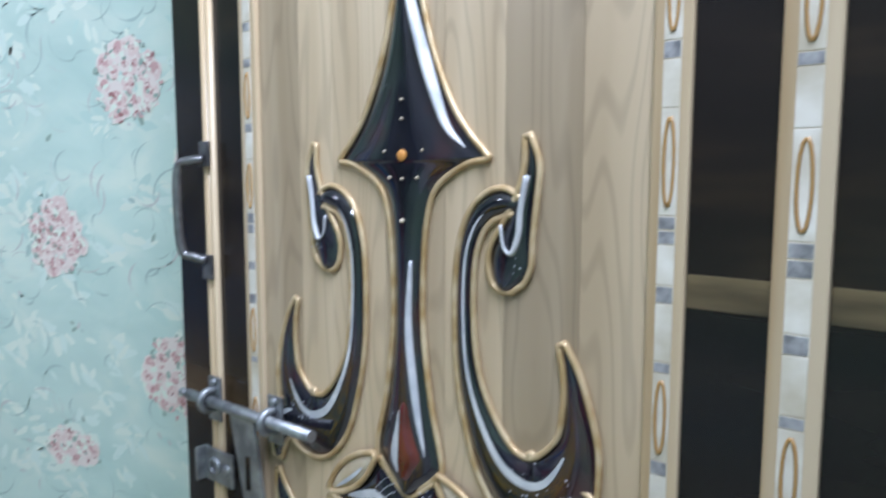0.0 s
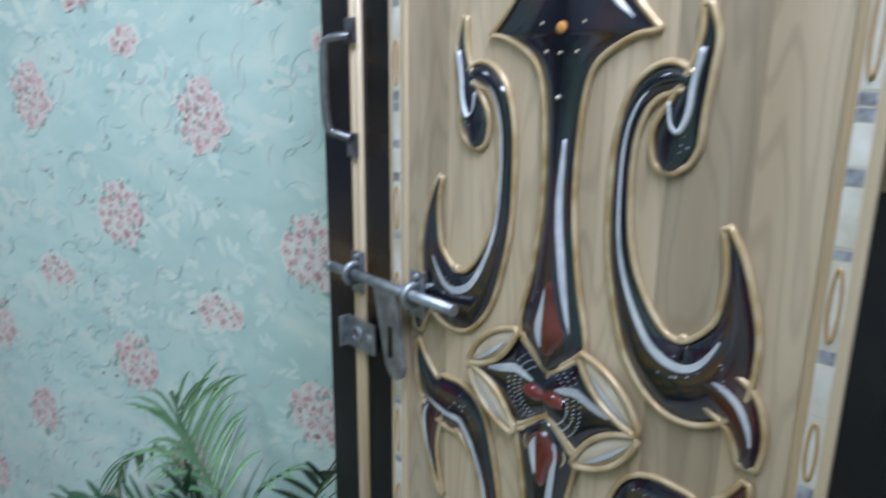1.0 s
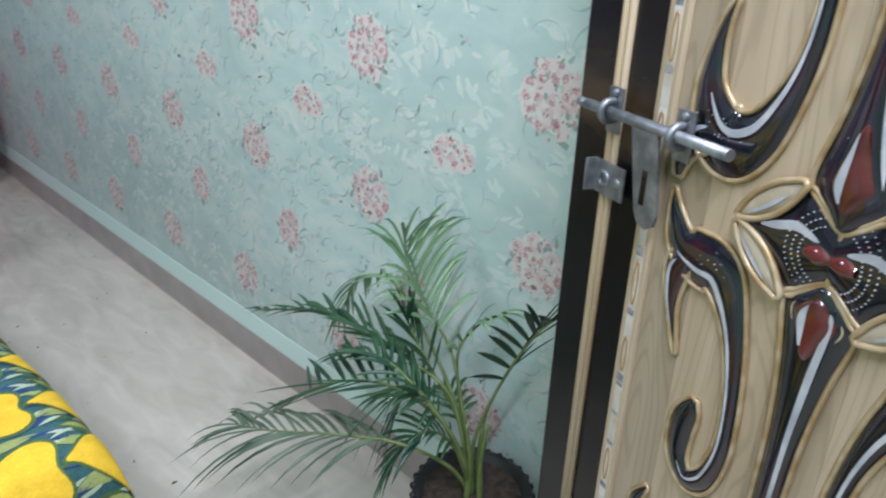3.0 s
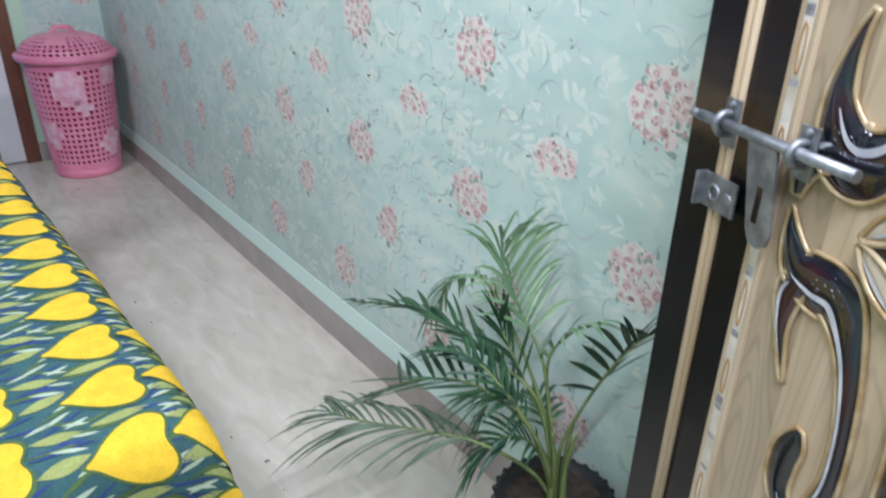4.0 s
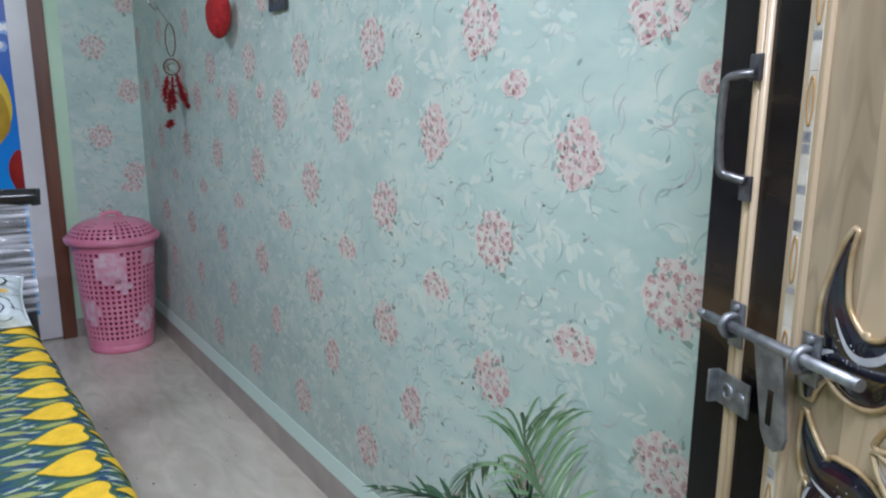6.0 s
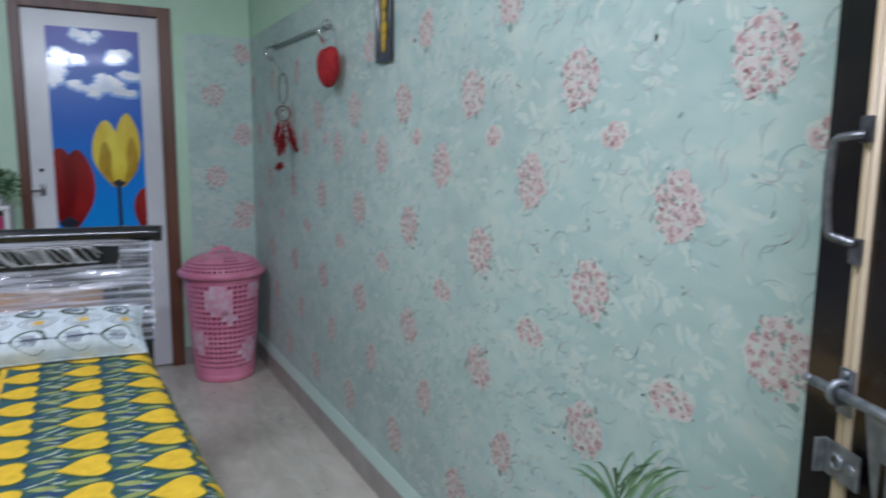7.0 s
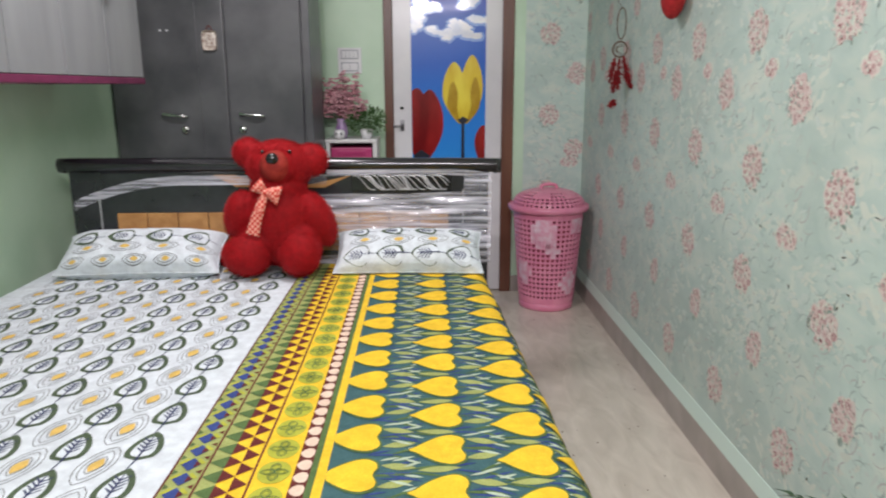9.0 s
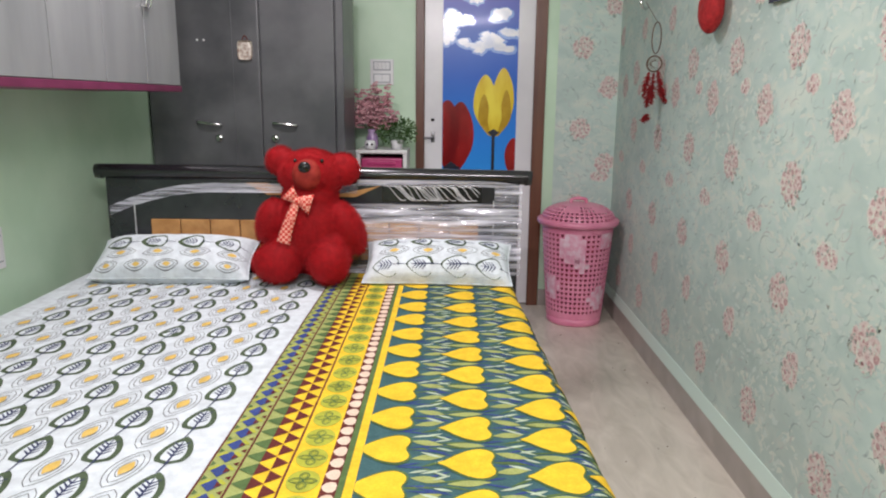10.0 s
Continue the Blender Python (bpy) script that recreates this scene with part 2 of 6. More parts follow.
def bouquet(kind, rx, rz):
    """The shapes of one printed bouquet: (ink, outline) about its middle."""
    rng = random.Random(100 + kind)
    out = []
    for k in range(int(10 + 120 * rx)):
        a = rng.uniform(0, 2 * math.pi)
        d = rng.uniform(0.72, 1.08)
        out.append((rng.choice((4, 4, 8, 5, 6)), blob(rx * d * math.cos(a), rz * d * math.sin(a), rng.uniform(0.007, 0.015), rng, 7, 0.4, a + rng.uniform(-0.9, 0.9))))
    # pale ground under the bunch
    for k in range(26):
        a, d = rng.uniform(0, 2 * math.pi), math.sqrt(rng.random()) * 0.74
        out.append((rng.choice((9, 9, 1, 10, 5)), blob(rx * d * math.cos(a), rz * d * math.sin(a), rng.uniform(0.014, 0.024), rng, 9)))
    roses = []
    for _ in range(300):
        a, d = rng.uniform(0, 2 * math.pi), math.sqrt(rng.random()) * 0.80
        p = (rx * d * math.cos(a), rz * d * math.sin(a), rng.uniform(0.012, 0.021))
        if all((p[0] - q[0]) ** 2 + (p[1] - q[1]) ** 2 > (0.62 * (p[2] + q[2])) ** 2 for q in roses):
            roses.append(p)
    # leaves and buds between the roses
    for k in range(int(5200 * rx * rz)):
        a, d = rng.uniform(0, 2 * math.pi), math.sqrt(rng.random()) * 0.86
        out.append((rng.choice((4, 5, 2, 1, 8)), blob(rx * d * math.cos(a), rz * d * math.sin(a), rng.uniform(0.006, 0.012), rng, 7, 0.5, rng.uniform(0, 3.1))))
    for x, z, r in roses:
        out.append((9, blob(x, z, r * 0.98, rng, 12)))
        tilt = rng.uniform(0, 6.28)
        # open outer petals, paler at the edge
        for k in range(7):
            a = tilt + k * 0.9 + rng.uniform(-0.2, 0.2)
            out.append((rng.choice((1, 1, 9, 9, 5)), blob(x + r * 0.62 * math.cos(a), z + r * 0.62 * math.sin(a), r * rng.uniform(0.34, 0.5), rng, 7, 0.65, a + 1.57)))
        out.append((rng.choice((2, 2, 1)), blob(x + r * 0.2 * math.cos(tilt), z + r * 0.2 * math.sin(tilt), r * rng.uniform(0.42, 0.68), rng, 8, rng.uniform(0.6, 1.0), tilt)))
        for k in range(4):
            a = tilt + k * 1.5 + rng.uniform(-0.4, 0.4)
            out.append((rng.choice((1, 2, 9)), blob(x + r * 0.28 * math.cos(a), z + r * 0.28 * math.sin(a), r * 0.22, rng, 6, 0.55, a + 1.57)))
        # dark folds of the heart and under the petals
        for k in range(rng.randint(2, 4)):
            a, d = rng.uniform(0, 6.28), rng.choice((0.15, 0.3, 0.85))
            out.append((3, blob(x + r * d * math.cos(a), z + r * d * math.sin(a), r * rng.uniform(0.14, 0.26), rng, 6, 0.38, a + 1.57)))
    # loose petals, leaf tips and dark gaps over the whole bunch
    for k in range(int(11000 * rx * rz)):
        a, d = rng.uniform(0, 2 * math.pi), math.sqrt(rng.random()) * 0.97
        out.append((rng.choice((1, 9, 2, 2, 4, 4, 5, 3)), blob(rx * d * math.cos(a), rz * d * math.sin(a), rng.uniform(0.003, 0.0075), rng, 6, rng.uniform(0.35, 0.8), rng.uniform(0, 3.1))))
    return out


# kind, first place along the wall, height, half width, half height, step, rise per metre
ROWS = ((0, 0.602, 1.545, 0.072, 0.070, 0.4765, -0.005), (1, 0.762, 1.256, 0.068, 0.070, 0.486, 0.052), (2, 1.005, 1.052, 0.070, 0.074, 0.484, 0.046), (3, 0.748, 0.883, 0.060, 0.038, 0.487, 0.038),
        (4, 1.010, 0.735, 0.068, 0.070, 0.484, 0.018), (5, 1.351, 0.545, 0.050, 0.068, 0.490, 0.0), (6, 0.950, 1.413, 0.04, 0.02, 0.482, 0.004), (0, 1.131, 0.318, 0.072, 0.070, 0.486, -0.008), (5, 1.351, 1.755, 0.050, 0.068, 0.490, 0.0))
KINDS = {k: bouquet(k, rx, rz) for k, _, _, rx, rz, _, _ in ROWS[:7]}


def papered(name, u0, u1, z0, z1, place, label="", spots=None):
    """A sheet of printed paper; place(u, z, lift) lays it on its wall."""
    s = Sheet()
    s.poly([place(u0, z0, 0), place(u1, z0, 0), place(u1, z1, 0), place(u0, z1, 0)], 0)
    rng = random.Random(7)
    lift = 0.0004
    clamp = lambda x, y, h: place(min(max(x, u0 + 0.001), u1 - 0.001), min(max(y, z0 + 0.001), z1 - 0.001), h)
    for k in range(int((u1 - u0) * (z1 - z0) * 620)):
        u, z, a = rng.uniform(u0 + 0.03, u1 - 0.03), rng.uniform(z0 + 0.03, z1 - 0.03), rng.gauss(0, 0.5)
        pick = rng.random()
        if pick < 0.30:
            # soft brushed dabs of cream and teal
            for j in range(rng.randint(3, 6)):
                pts = blob(u + rng.gauss(0, 0.024), z + rng.gauss(0, 0.012), rng.uniform(0.008, 0.024), rng, 9, rng.uniform(0.25, 0.5), a + rng.gauss(0, 0.4))
                s.fan([clamp(x, y, lift * 0.5 + 0.000002 * (k % 97) + 0.00001 * j) for x, y in pts], rng.choice((7, 7, 10, 10, 10, 8)))
        elif pick < 0.88:
            # faint twining stems
            turn, r, w = rng.uniform(1.2, 3.6) * rng.choice((-1, 1)), rng.uniform(0.018, 0.060), rng.uniform(0.0014, 0.0038)
            a = rng.uniform(0, 6.28)
            arc = [(u + r * math.cos(a + turn * t) * (1 - 0.4 * t), z + r * math.sin(a + turn * t) * (1 - 0.4 * t), w * math.sin(math.pi * t) * rng.uniform(0.5, 1.2)) for t in np.linspace(0.03, 0.97, 13)]
            s.strip([clamp(x - ww * 0.7, y - ww * 0.7, lift) for x, y, ww in arc], [clamp(x + ww * 0.7, y + ww * 0.7, lift) for x, y, ww in arc], rng.choice((6, 6, 8, 11)))
        else:
            # stray buds and leaves
            for j in range(rng.randint(1, 4)):
                pts = blob(u + rng.gauss(0, 0.014), z + rng.gauss(0, 0.012), rng.uniform(0.004, 0.009), rng, 7, 0.45, rng.uniform(0, 3))
                s.fan([clamp(x, y, lift) for x, y in pts], rng.choice((5, 10, 6, 11, 11, 8)) if rng.random() < 0.93 else 4)
    for kind, u, z in spots or ():
        for n, (ink, pts) in enumerate(KINDS[kind]):
            s.fan([clamp(u + x, z + y, 0.0006 + 0.000004 * n) for x, y in pts], ink)
    for kind, uo, zo, rx, rz, step, rise in () if spots else ROWS:
        for i in range(-2, 10):
            u, z = uo + i * step, zo + rise * i * step
            if not (u0 + rx * 1.2 < u < u1 - rx * 1.2 and z0 + rz < z < z1 - rz * 0.9):
                continue
            for n, (ink, pts) in enumerate(KINDS[kind]):
                s.fan([place(u + x, z + y, 0.0006 + 0.000004 * n) for x, y in pts], ink)
    ob = s.make(name, PAPER_INKS)
    return tagged(ob, label, "wallpaper", kind="structure")


papered("wallpaper_east", Y0, Y1, 0.160, 2.052, lambda u, z, h: (-0.0015 - h, u, z), label="matt mint wallpaper printed with bouquets of pink roses")
papered("wallpaper_north", -0.395, -0.003, 0.11, 2.052, lambda u, z, h: (u, Y1 - 0.0015 - h, z), spots=((0, -0.236, 1.694), (2, -0.236, 1.189), (5, -0.055, 1.95), (1, -0.060, 1.451), (4, -0.06, 0.97), (3, -0.090, 0.885), (4, -0.236, 0.70)), label="matt mint wallpaper with pink rose bouquets beside the door")
structure("baseboard_north", boxed(FD1 + 0.004, Y1 - 0.016, 0, -0.02, Y1, 0.110), M["skirting"], "grey-beige marble skirting", "baseboard")

# ---- entrance door, opened back towards the papered wall ----
M["stile"] = varied(mat("stile", (0.02, 0.016, 0.014), 0.26, spec=0.3, coat=0.05), (0.005, 0.005, 0.006), (0.07, 0.046, 0.024), 2.4, stretch=(0.7, 1, 3.2), detail=4, lo=0.42, hi=0.74, third=(0.016, 0.012, 0.010))
M["door_wood"] = varied(mat("door_wood", (0.4, 0.3, 0.2), 0.33, coat=0.15), (0.40, 0.31, 0.20), (0.56, 0.455, 0.32), 17, detail=3, stretch=(1, 1, 0.045), bump=0.12, bump_scale=120, lo=0.36, hi=0.66, distort=0.5, third=(0.485, 0.385, 0.26))
toned(contour_grain(M["door_wood"], 0.14), 0.76, 1.16)
M["gold"] = varied(mat("gold", (0.5, 0.36, 0.18), 0.32, metal=0.2), (0.40, 0.27, 0.12), (0.62, 0.50, 0.32), 40, detail=2, lo=0.35, hi=0.7)
M["lacquer"] = varied(mat("lacquer", (0.012, 0.012, 0.018), 0.10, coat=0.7), (0.006, 0.007, 0.011), (0.055, 0.012, 0.013), 9, detail=3, lo=0.40, hi=0.70, third=(0.013, 0.014, 0.024))
M["maroon_gem"] = varied(mat("maroon_gem", (0.10, 0.012, 0.012), 0.12, coat=0.6), (0.07, 0.008, 0.008), (0.14, 0.02, 0.018), 30)
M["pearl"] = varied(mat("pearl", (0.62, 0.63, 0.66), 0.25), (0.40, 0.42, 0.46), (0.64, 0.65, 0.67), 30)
M["bead_cream"] = varied(mat("bead_cream", (0.7, 0.66, 0.56), 0.25), (0.50, 0.45, 0.35), (0.72, 0.69, 0.62), 25)
M["bead_grey"] = varied(mat("bead_grey", (0.26, 0.26, 0.27), 0.25), (0.16, 0.16, 0.17), (0.38, 0.38, 0.39), 90)
M["bead_amber"] = mat("bead_amber", (0.40, 0.24, 0.09), 0.25)
M["petal_beige"] = varied(mat("petal_beige", (0.5, 0.42, 0.3), 0.3), (0.44, 0.36, 0.24), (0.60, 0.53, 0.42), 30)
M["flare_orange"] = mat("flare_orange", (0.55, 0.25, 0.06), 0.2)
M["rod_beige"] = varied(mat("rod_beige", (0.5, 0.4, 0.27), 0.3), (0.40, 0.29, 0.16), (0.60, 0.49, 0.34), 30, stretch=(1, 1, 0.05))
M["steel"] = varied(mat("steel", (0.35, 0.36, 0.38), 0.48, metal=0.8), (0.20, 0.21, 0.23), (0.36, 0.38, 0.40), 60)
M["dark_steel"] = varied(mat("dark_steel", (0.2, 0.2, 0.2), 0.35, metal=0.8), (0.13, 0.13, 0.14), (0.26, 0.26, 0.27), 60)

C, HALF, DOOR_H = -0.081, 0.39, 2.06
CX = C - 0.013  # the middle of the carving
door = thing("door_1", "dark-framed timber door with carved black and gold scrollwork, standing open", "door", (-0.348, 0.533, 0), 68.4)
tagged(door, kind="structure")
bm = bmesh.new()
for a, b in ((-HALF, -0.250), (0.222, 0.364)):
    box(bm, C + a, -0.038, 0.012, C + b, 0, DOOR_H, 0.003)
box(bm, C - 0.250, -0.037, 0.012, C + 0.222, -0.001, 0.16)
box(bm, C - 0.250, -0.037, DOOR_H - 0.14, C + 0.222, -0.001, DOOR_H)
part("frame", bm, M["stile"], door, "glossy black-brown stiles and rails")
rng = random.Random(3)
x = -0.234
while x < 0.1989:
    w = min(rng.uniform(0.045, 0.085), 0.199 - x)
    if 0.199 - x - w < 0.03:
        w = 0.199 - x
    part("panel_board", boxed(C + x + 0.0001, -0.03, 0.16, C + x + w - 0.0001, -0.0015, DOOR_H - 0.14, 0.0003), M["door_wood"], door)
    x += w


def bead_strip(p0, p1, dy=0.0):
    s = 1 if p1 > p0 else -1
    a, b = sorted((C + p0, C + p1))
    body = part("beaded_moulding", boxed(a, -0.02, 0.16, b, 0.004 + dy, DOOR_H - 0.14, 0.002), M["rod_beige"], door, "cream moulding with grey and amber inlays")
    bm = bmesh.new()
    z, n = 0.18, 0
    m_ = (b - a) * 0.27
    kinds = (0, 1, 0, 1, 1, 2, 0, 1, 2, 1)
    while z < DOOR_H - 0.18:
        kd = kinds[n % len(kinds)]
        h = {0: rng.uniform(0.024, 0.04), 1: rng.uniform(0.007, 0.013), 2: rng.uniform(0.05, 0.07)}[kd]
        box(bm, a + m_, 0.0, z, b - m_, 0.0045 + dy, z + h, 0.0006, 0 if kd == 2 else kd)
        if kd == 2:
            cx_, w_ = (a + b) / 2, (b - a) * 0.13
            tube(bm, [(cx_ + w_ * math.cos(q), 0.0046 + dy, z + h / 2 + h * 0.42 * math.sin(q)) for q in np.linspace(0, 6.283, 19)[:-1]], 0.0013, 5, True, 2)
        z, n = z + h + 0.0003, n + 1
    part("inlay", bm, [M["bead_cream"], M["bead_grey"], M["bead_amber"]], body)


bead_strip(0.197, 0.225)
bead_strip(-0.232, -0.258)
bead_strip(-0.310, -0.342, 0.001)
# yellow-brown reflection on the dark stiles, put into the colour of thin strips
M["stile_reflection"] = varied(mat("stile_reflection", (0.2, 0.15, 0.08), 0.3), (0.05, 0.037, 0.02), (0.20, 0.15, 0.078), 6, stretch=(1, 1, 6))
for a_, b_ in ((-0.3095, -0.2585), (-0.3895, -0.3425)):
    part("grain_band", boxed(C + a_, -0.002, 1.302, C + b_, 0.0006, 1.324, 0.0002), M["stile_reflection"], door, "yellow-brown reflection painted across the dark stile")
for p in (0.287,):
    bm = bmesh.new()
    for off, r in ((-0.0055, 0.0045), (0.0045, 0.0058)):
        tube(bm, [(C + p + off, 0.002, 0.02), (C + p + off, 0.002, DOOR_H - 0.01)], r, 10)
    part("moulding_rod", bm, M["rod_beige"], door, "thin beige double-reeded moulding")


def carved(name, pts, sgn, mat_body, height=0.007, streak=True, trim=0.0029, base=-0.001, side=1.0):
    """A tapering domed scroll with a gold rim, along (p, z, half width)."""
    cl = spline(pts, 7)
    n = len(cl)
    P2 = np.array([(c[0] * sgn + CX, c[1]) for c in cl])
    W = np.array([max(c[2], 0.0008) for c in cl])
    T = np.gradient(P2, axis=0)
    T /= np.linalg.norm(T, axis=1)[:, None] + 1e-9
    N = np.stack([-T[:, 1], T[:, 0]], 1)
    bm = bmesh.new()
    prof = ((-1, 0.0), (-0.8, 0.45), (-0.4, 0.88), (0, 1.0), (0.4, 0.88), (0.8, 0.45), (1, 0.0))
    rows = []
    for i in range(n):
        hh = height * min(1.0, W[i] / 0.008)
        rows.append([bm.verts.new((P2[i, 0] + N[i, 0] * W[i] * s, base + hh * h, P2[i, 1] + N[i, 1] * W[i] * s)) for s, h in prof])
    for a, b in zip(rows, rows[1:]):
        for k in range(len(prof) - 1):
            bm.faces.new((a[k], a[k + 1], b[k + 1], b[k])).smooth = True
    bmesh.ops.recalc_face_normals(bm, faces=bm.faces)
    body = part(name, bm, mat_body, door, "", True)
    bm = bmesh.new()
    loop = [(P2[i, 0] + N[i, 0] * (W[i] + trim * 0.6), base + 0.002, P2[i, 1] + N[i, 1] * (W[i] + trim * 0.6)) for i in range(n)]
    loop += [(P2[i, 0] - N[i, 0] * (W[i] + trim * 0.6), base + 0.002, P2[i, 1] - N[i, 1] * (W[i] + trim * 0.6)) for i in reversed(range(n))]
    tube(bm, loop, trim, 6, True)
    part("gold_rim", bm, M["gold"], body, "raised gold outline", True)
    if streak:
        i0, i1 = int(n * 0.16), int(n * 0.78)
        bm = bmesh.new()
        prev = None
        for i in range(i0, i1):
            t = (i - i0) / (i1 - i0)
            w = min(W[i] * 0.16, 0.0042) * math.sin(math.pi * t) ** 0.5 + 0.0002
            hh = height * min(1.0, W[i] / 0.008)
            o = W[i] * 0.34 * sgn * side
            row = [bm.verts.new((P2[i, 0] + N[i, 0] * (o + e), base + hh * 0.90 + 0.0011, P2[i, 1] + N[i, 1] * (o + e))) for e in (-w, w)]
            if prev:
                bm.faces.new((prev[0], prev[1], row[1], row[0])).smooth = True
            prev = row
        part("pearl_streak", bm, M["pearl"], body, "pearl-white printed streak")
    return body


HOOK = ((0.122, 1.418, 0.001), (0.126, 1.396, 0.005), (0.122, 1.372, 0.0075), (0.114, 1.346, 0.013), (0.107, 1.324, 0.0185), (0.104, 1.306, 0.014), (0.104, 1.297, 0.004))
SCROLL = ((0.116, 1.364, 0.004), (0.100, 1.367, 0.0095), (0.084, 1.361, 0.0095), (0.0715, 1.345, 0.0085), (0.0640, 1.318, 0.0078), (0.0625, 1.276, 0.008), (0.066, 1.230, 0.0098), (0.078, 1.190, 0.0140),
          (0.099, 1.153, 0.0225), (0.127, 1.137, 0.0330), (0.152, 1.147, 0.0310), (0.168, 1.182, 0.0175), (0.1675, 1.216, 0.0095), (0.162, 1.243, 0.0048), (0.154, 1.263, 0.001))
TAIL = ((0.148, 1.143, 0.010), (0.160, 1.140, 0.017), (0.174, 1.132, 0.018), (0.184, 1.118, 0.0135), (0.1885, 1.103, 0.0095), (0.1895, 1.087, 0.0055))
LOWER = ((0.191, 1.074, 0.001), (0.184, 1.050, 0.009), (0.168, 1.021, 0.021), (0.140, 1.013, 0.029), (0.109, 1.009, 0.027), (0.083, 0.968, 0.0155), (0.0685, 0.920, 0.0105), (0.0615, 0.868, 0.0092),
         (0.062, 0.820, 0.010), (0.075, 0.776, 0.012), (0.098, 0.758, 0.013), (0.117, 0.778, 0.015), (0.119, 0.815, 0.017), (0.112, 0.842, 0.013), (0.108, 0.860, 0.003))
SPUR = ((0.152, 1.012, 0.010), (0.168, 0.988, 0.0165), (0.166, 0.950, 0.0075), (0.158, 0.920, 0.004), (0.149, 0.894, 0.001))
LOWEST = ((0.150, 0.700, 0.001), (0.166, 0.66, 0.010), (0.155, 0.60, 0.018), (0.115, 0.58, 0.020), (0.080, 0.62, 0.012), (0.064, 0.69, 0.009), (0.075, 0.74, 0.004))
for sgn in (1, -1):
    for shape in (SCROLL, TAIL, LOWER, SPUR, LOWEST):
        carved("scroll", shape, sgn, M["lacquer"])
    hook = carved("hook", HOOK, sgn, M["lacquer"], streak=False)
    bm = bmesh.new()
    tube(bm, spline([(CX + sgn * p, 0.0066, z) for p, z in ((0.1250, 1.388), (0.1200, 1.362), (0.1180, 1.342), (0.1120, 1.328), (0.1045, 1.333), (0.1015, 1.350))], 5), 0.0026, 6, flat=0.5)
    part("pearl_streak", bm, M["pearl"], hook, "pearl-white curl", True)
arrow = carved("arrowhead", ((0, 1.66, 0.003), (0, 1.58, 0.008), (0, 1.526, 0.0175), (0, 1.482, 0.031), (0, 1.444, 0.049), (0, 1.421, 0.066), (0, 1.406, 0.081), (0, 1.401, 0.083), (0, 1.397, 0.062), (0, 1.379, 0.032),
                     (0, 1.350, 0.0205), (0, 1.300, 0.016), (0, 1.250, 0.0165), (0, 1.190, 0.0250), (0, 1.133, 0.0375), (0, 1.114, 0.022), (0, 1.099, 0.003)), 1, M["lacquer"], 0.009, False)
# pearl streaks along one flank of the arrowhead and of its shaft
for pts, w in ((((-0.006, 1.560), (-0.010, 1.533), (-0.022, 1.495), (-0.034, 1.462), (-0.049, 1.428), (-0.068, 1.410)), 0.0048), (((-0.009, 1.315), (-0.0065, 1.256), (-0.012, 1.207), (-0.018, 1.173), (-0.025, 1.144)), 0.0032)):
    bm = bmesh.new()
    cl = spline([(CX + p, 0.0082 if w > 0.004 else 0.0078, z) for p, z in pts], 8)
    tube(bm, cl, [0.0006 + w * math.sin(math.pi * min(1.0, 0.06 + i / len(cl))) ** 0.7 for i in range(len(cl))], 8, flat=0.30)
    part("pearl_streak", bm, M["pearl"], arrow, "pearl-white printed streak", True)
carved("stem", ((0, 1.051, 0.003), (0, 1.036, 0.024), (0, 1.023, 0.0355), (0, 0.970, 0.0255), (0, 0.915, 0.0185), (0, 0.86, 0.0155), (0, 0.75, 0.016), (0, 0.60, 0.030), (0, 0.45, 0.02), (0, 0.30, 0.003)), 1, M["lacquer"], 0.008, side=-1.3)
carved("gem", ((0, 1.196, 0.003), (0, 1.170, 0.012), (0, 1.140, 0.024), (0, 1.124, 0.014), (0, 1.112, 0.002)), 1, M["maroon_gem"], 0.010, True, 0.0011, 0.001)
carved("gem", ((0, 1.041, 0.003), (0, 1.022, 0.024), (0, 1.000, 0.016), (0, 0.976, 0.003)), 1, M["maroon_gem"], 0.010, True, 0.0011, 0.001)
carved("gem", ((-0.024, 1.075, 0.007), (-0.012, 1.075, 0.012), (0.0, 1.075, 0.007), (0.012, 1.075, 0.012), (0.024, 1.075, 0.007)), 1, M["maroon_gem"], 0.0112, False, 0.0011, 0.001)
# the lobed cross in the middle
for sgn in (1, -1):
    carved("lobe", ((0.000, 1.075, 0.023), (0.018, 1.0755, 0.036), (0.036, 1.0755, 0.048), (0.055, 1.0755, 0.031), (0.075, 1.0755, 0.014), (0.096, 1.0755, 0.002)), sgn, M["lacquer"], 0.009)
    for a, b in (((0.100, 1.078), (0.038, 1.129)), ((0.100, 1.073), (0.038, 1.022))):
        q = [(a[0] + (b[0] - a[0]) * t, a[1] + (b[1] - a[1]) * t, w) for t, w in ((0, 0.001), (0.25, 0.0085), (0.5, 0.0112), (0.75, 0.0085), (1, 0.001))]
        carved("petal", q, sgn, M["petal_beige"], 0.0040, True, 0.0032, 0.005)
    bm = bmesh.new()
    for r0, n in ((0.027, 17), (0.034, 19), (0.041, 19)):
        for a in np.linspace(-1.15, 1.15, n):
            bmesh.ops.create_icosphere(bm, subdivisions=1, radius=0.0009, matrix=Matrix.Translation((CX + sgn * (r0 * math.cos(a) + 0.002), 0.0093 - 5.5 * (r0 * math.sin(a)) ** 2, 1.0755 + r0 * math.sin(a))))
    part("dot_arcs", bm, M["pearl"], door, "arcs of tiny pale dots")
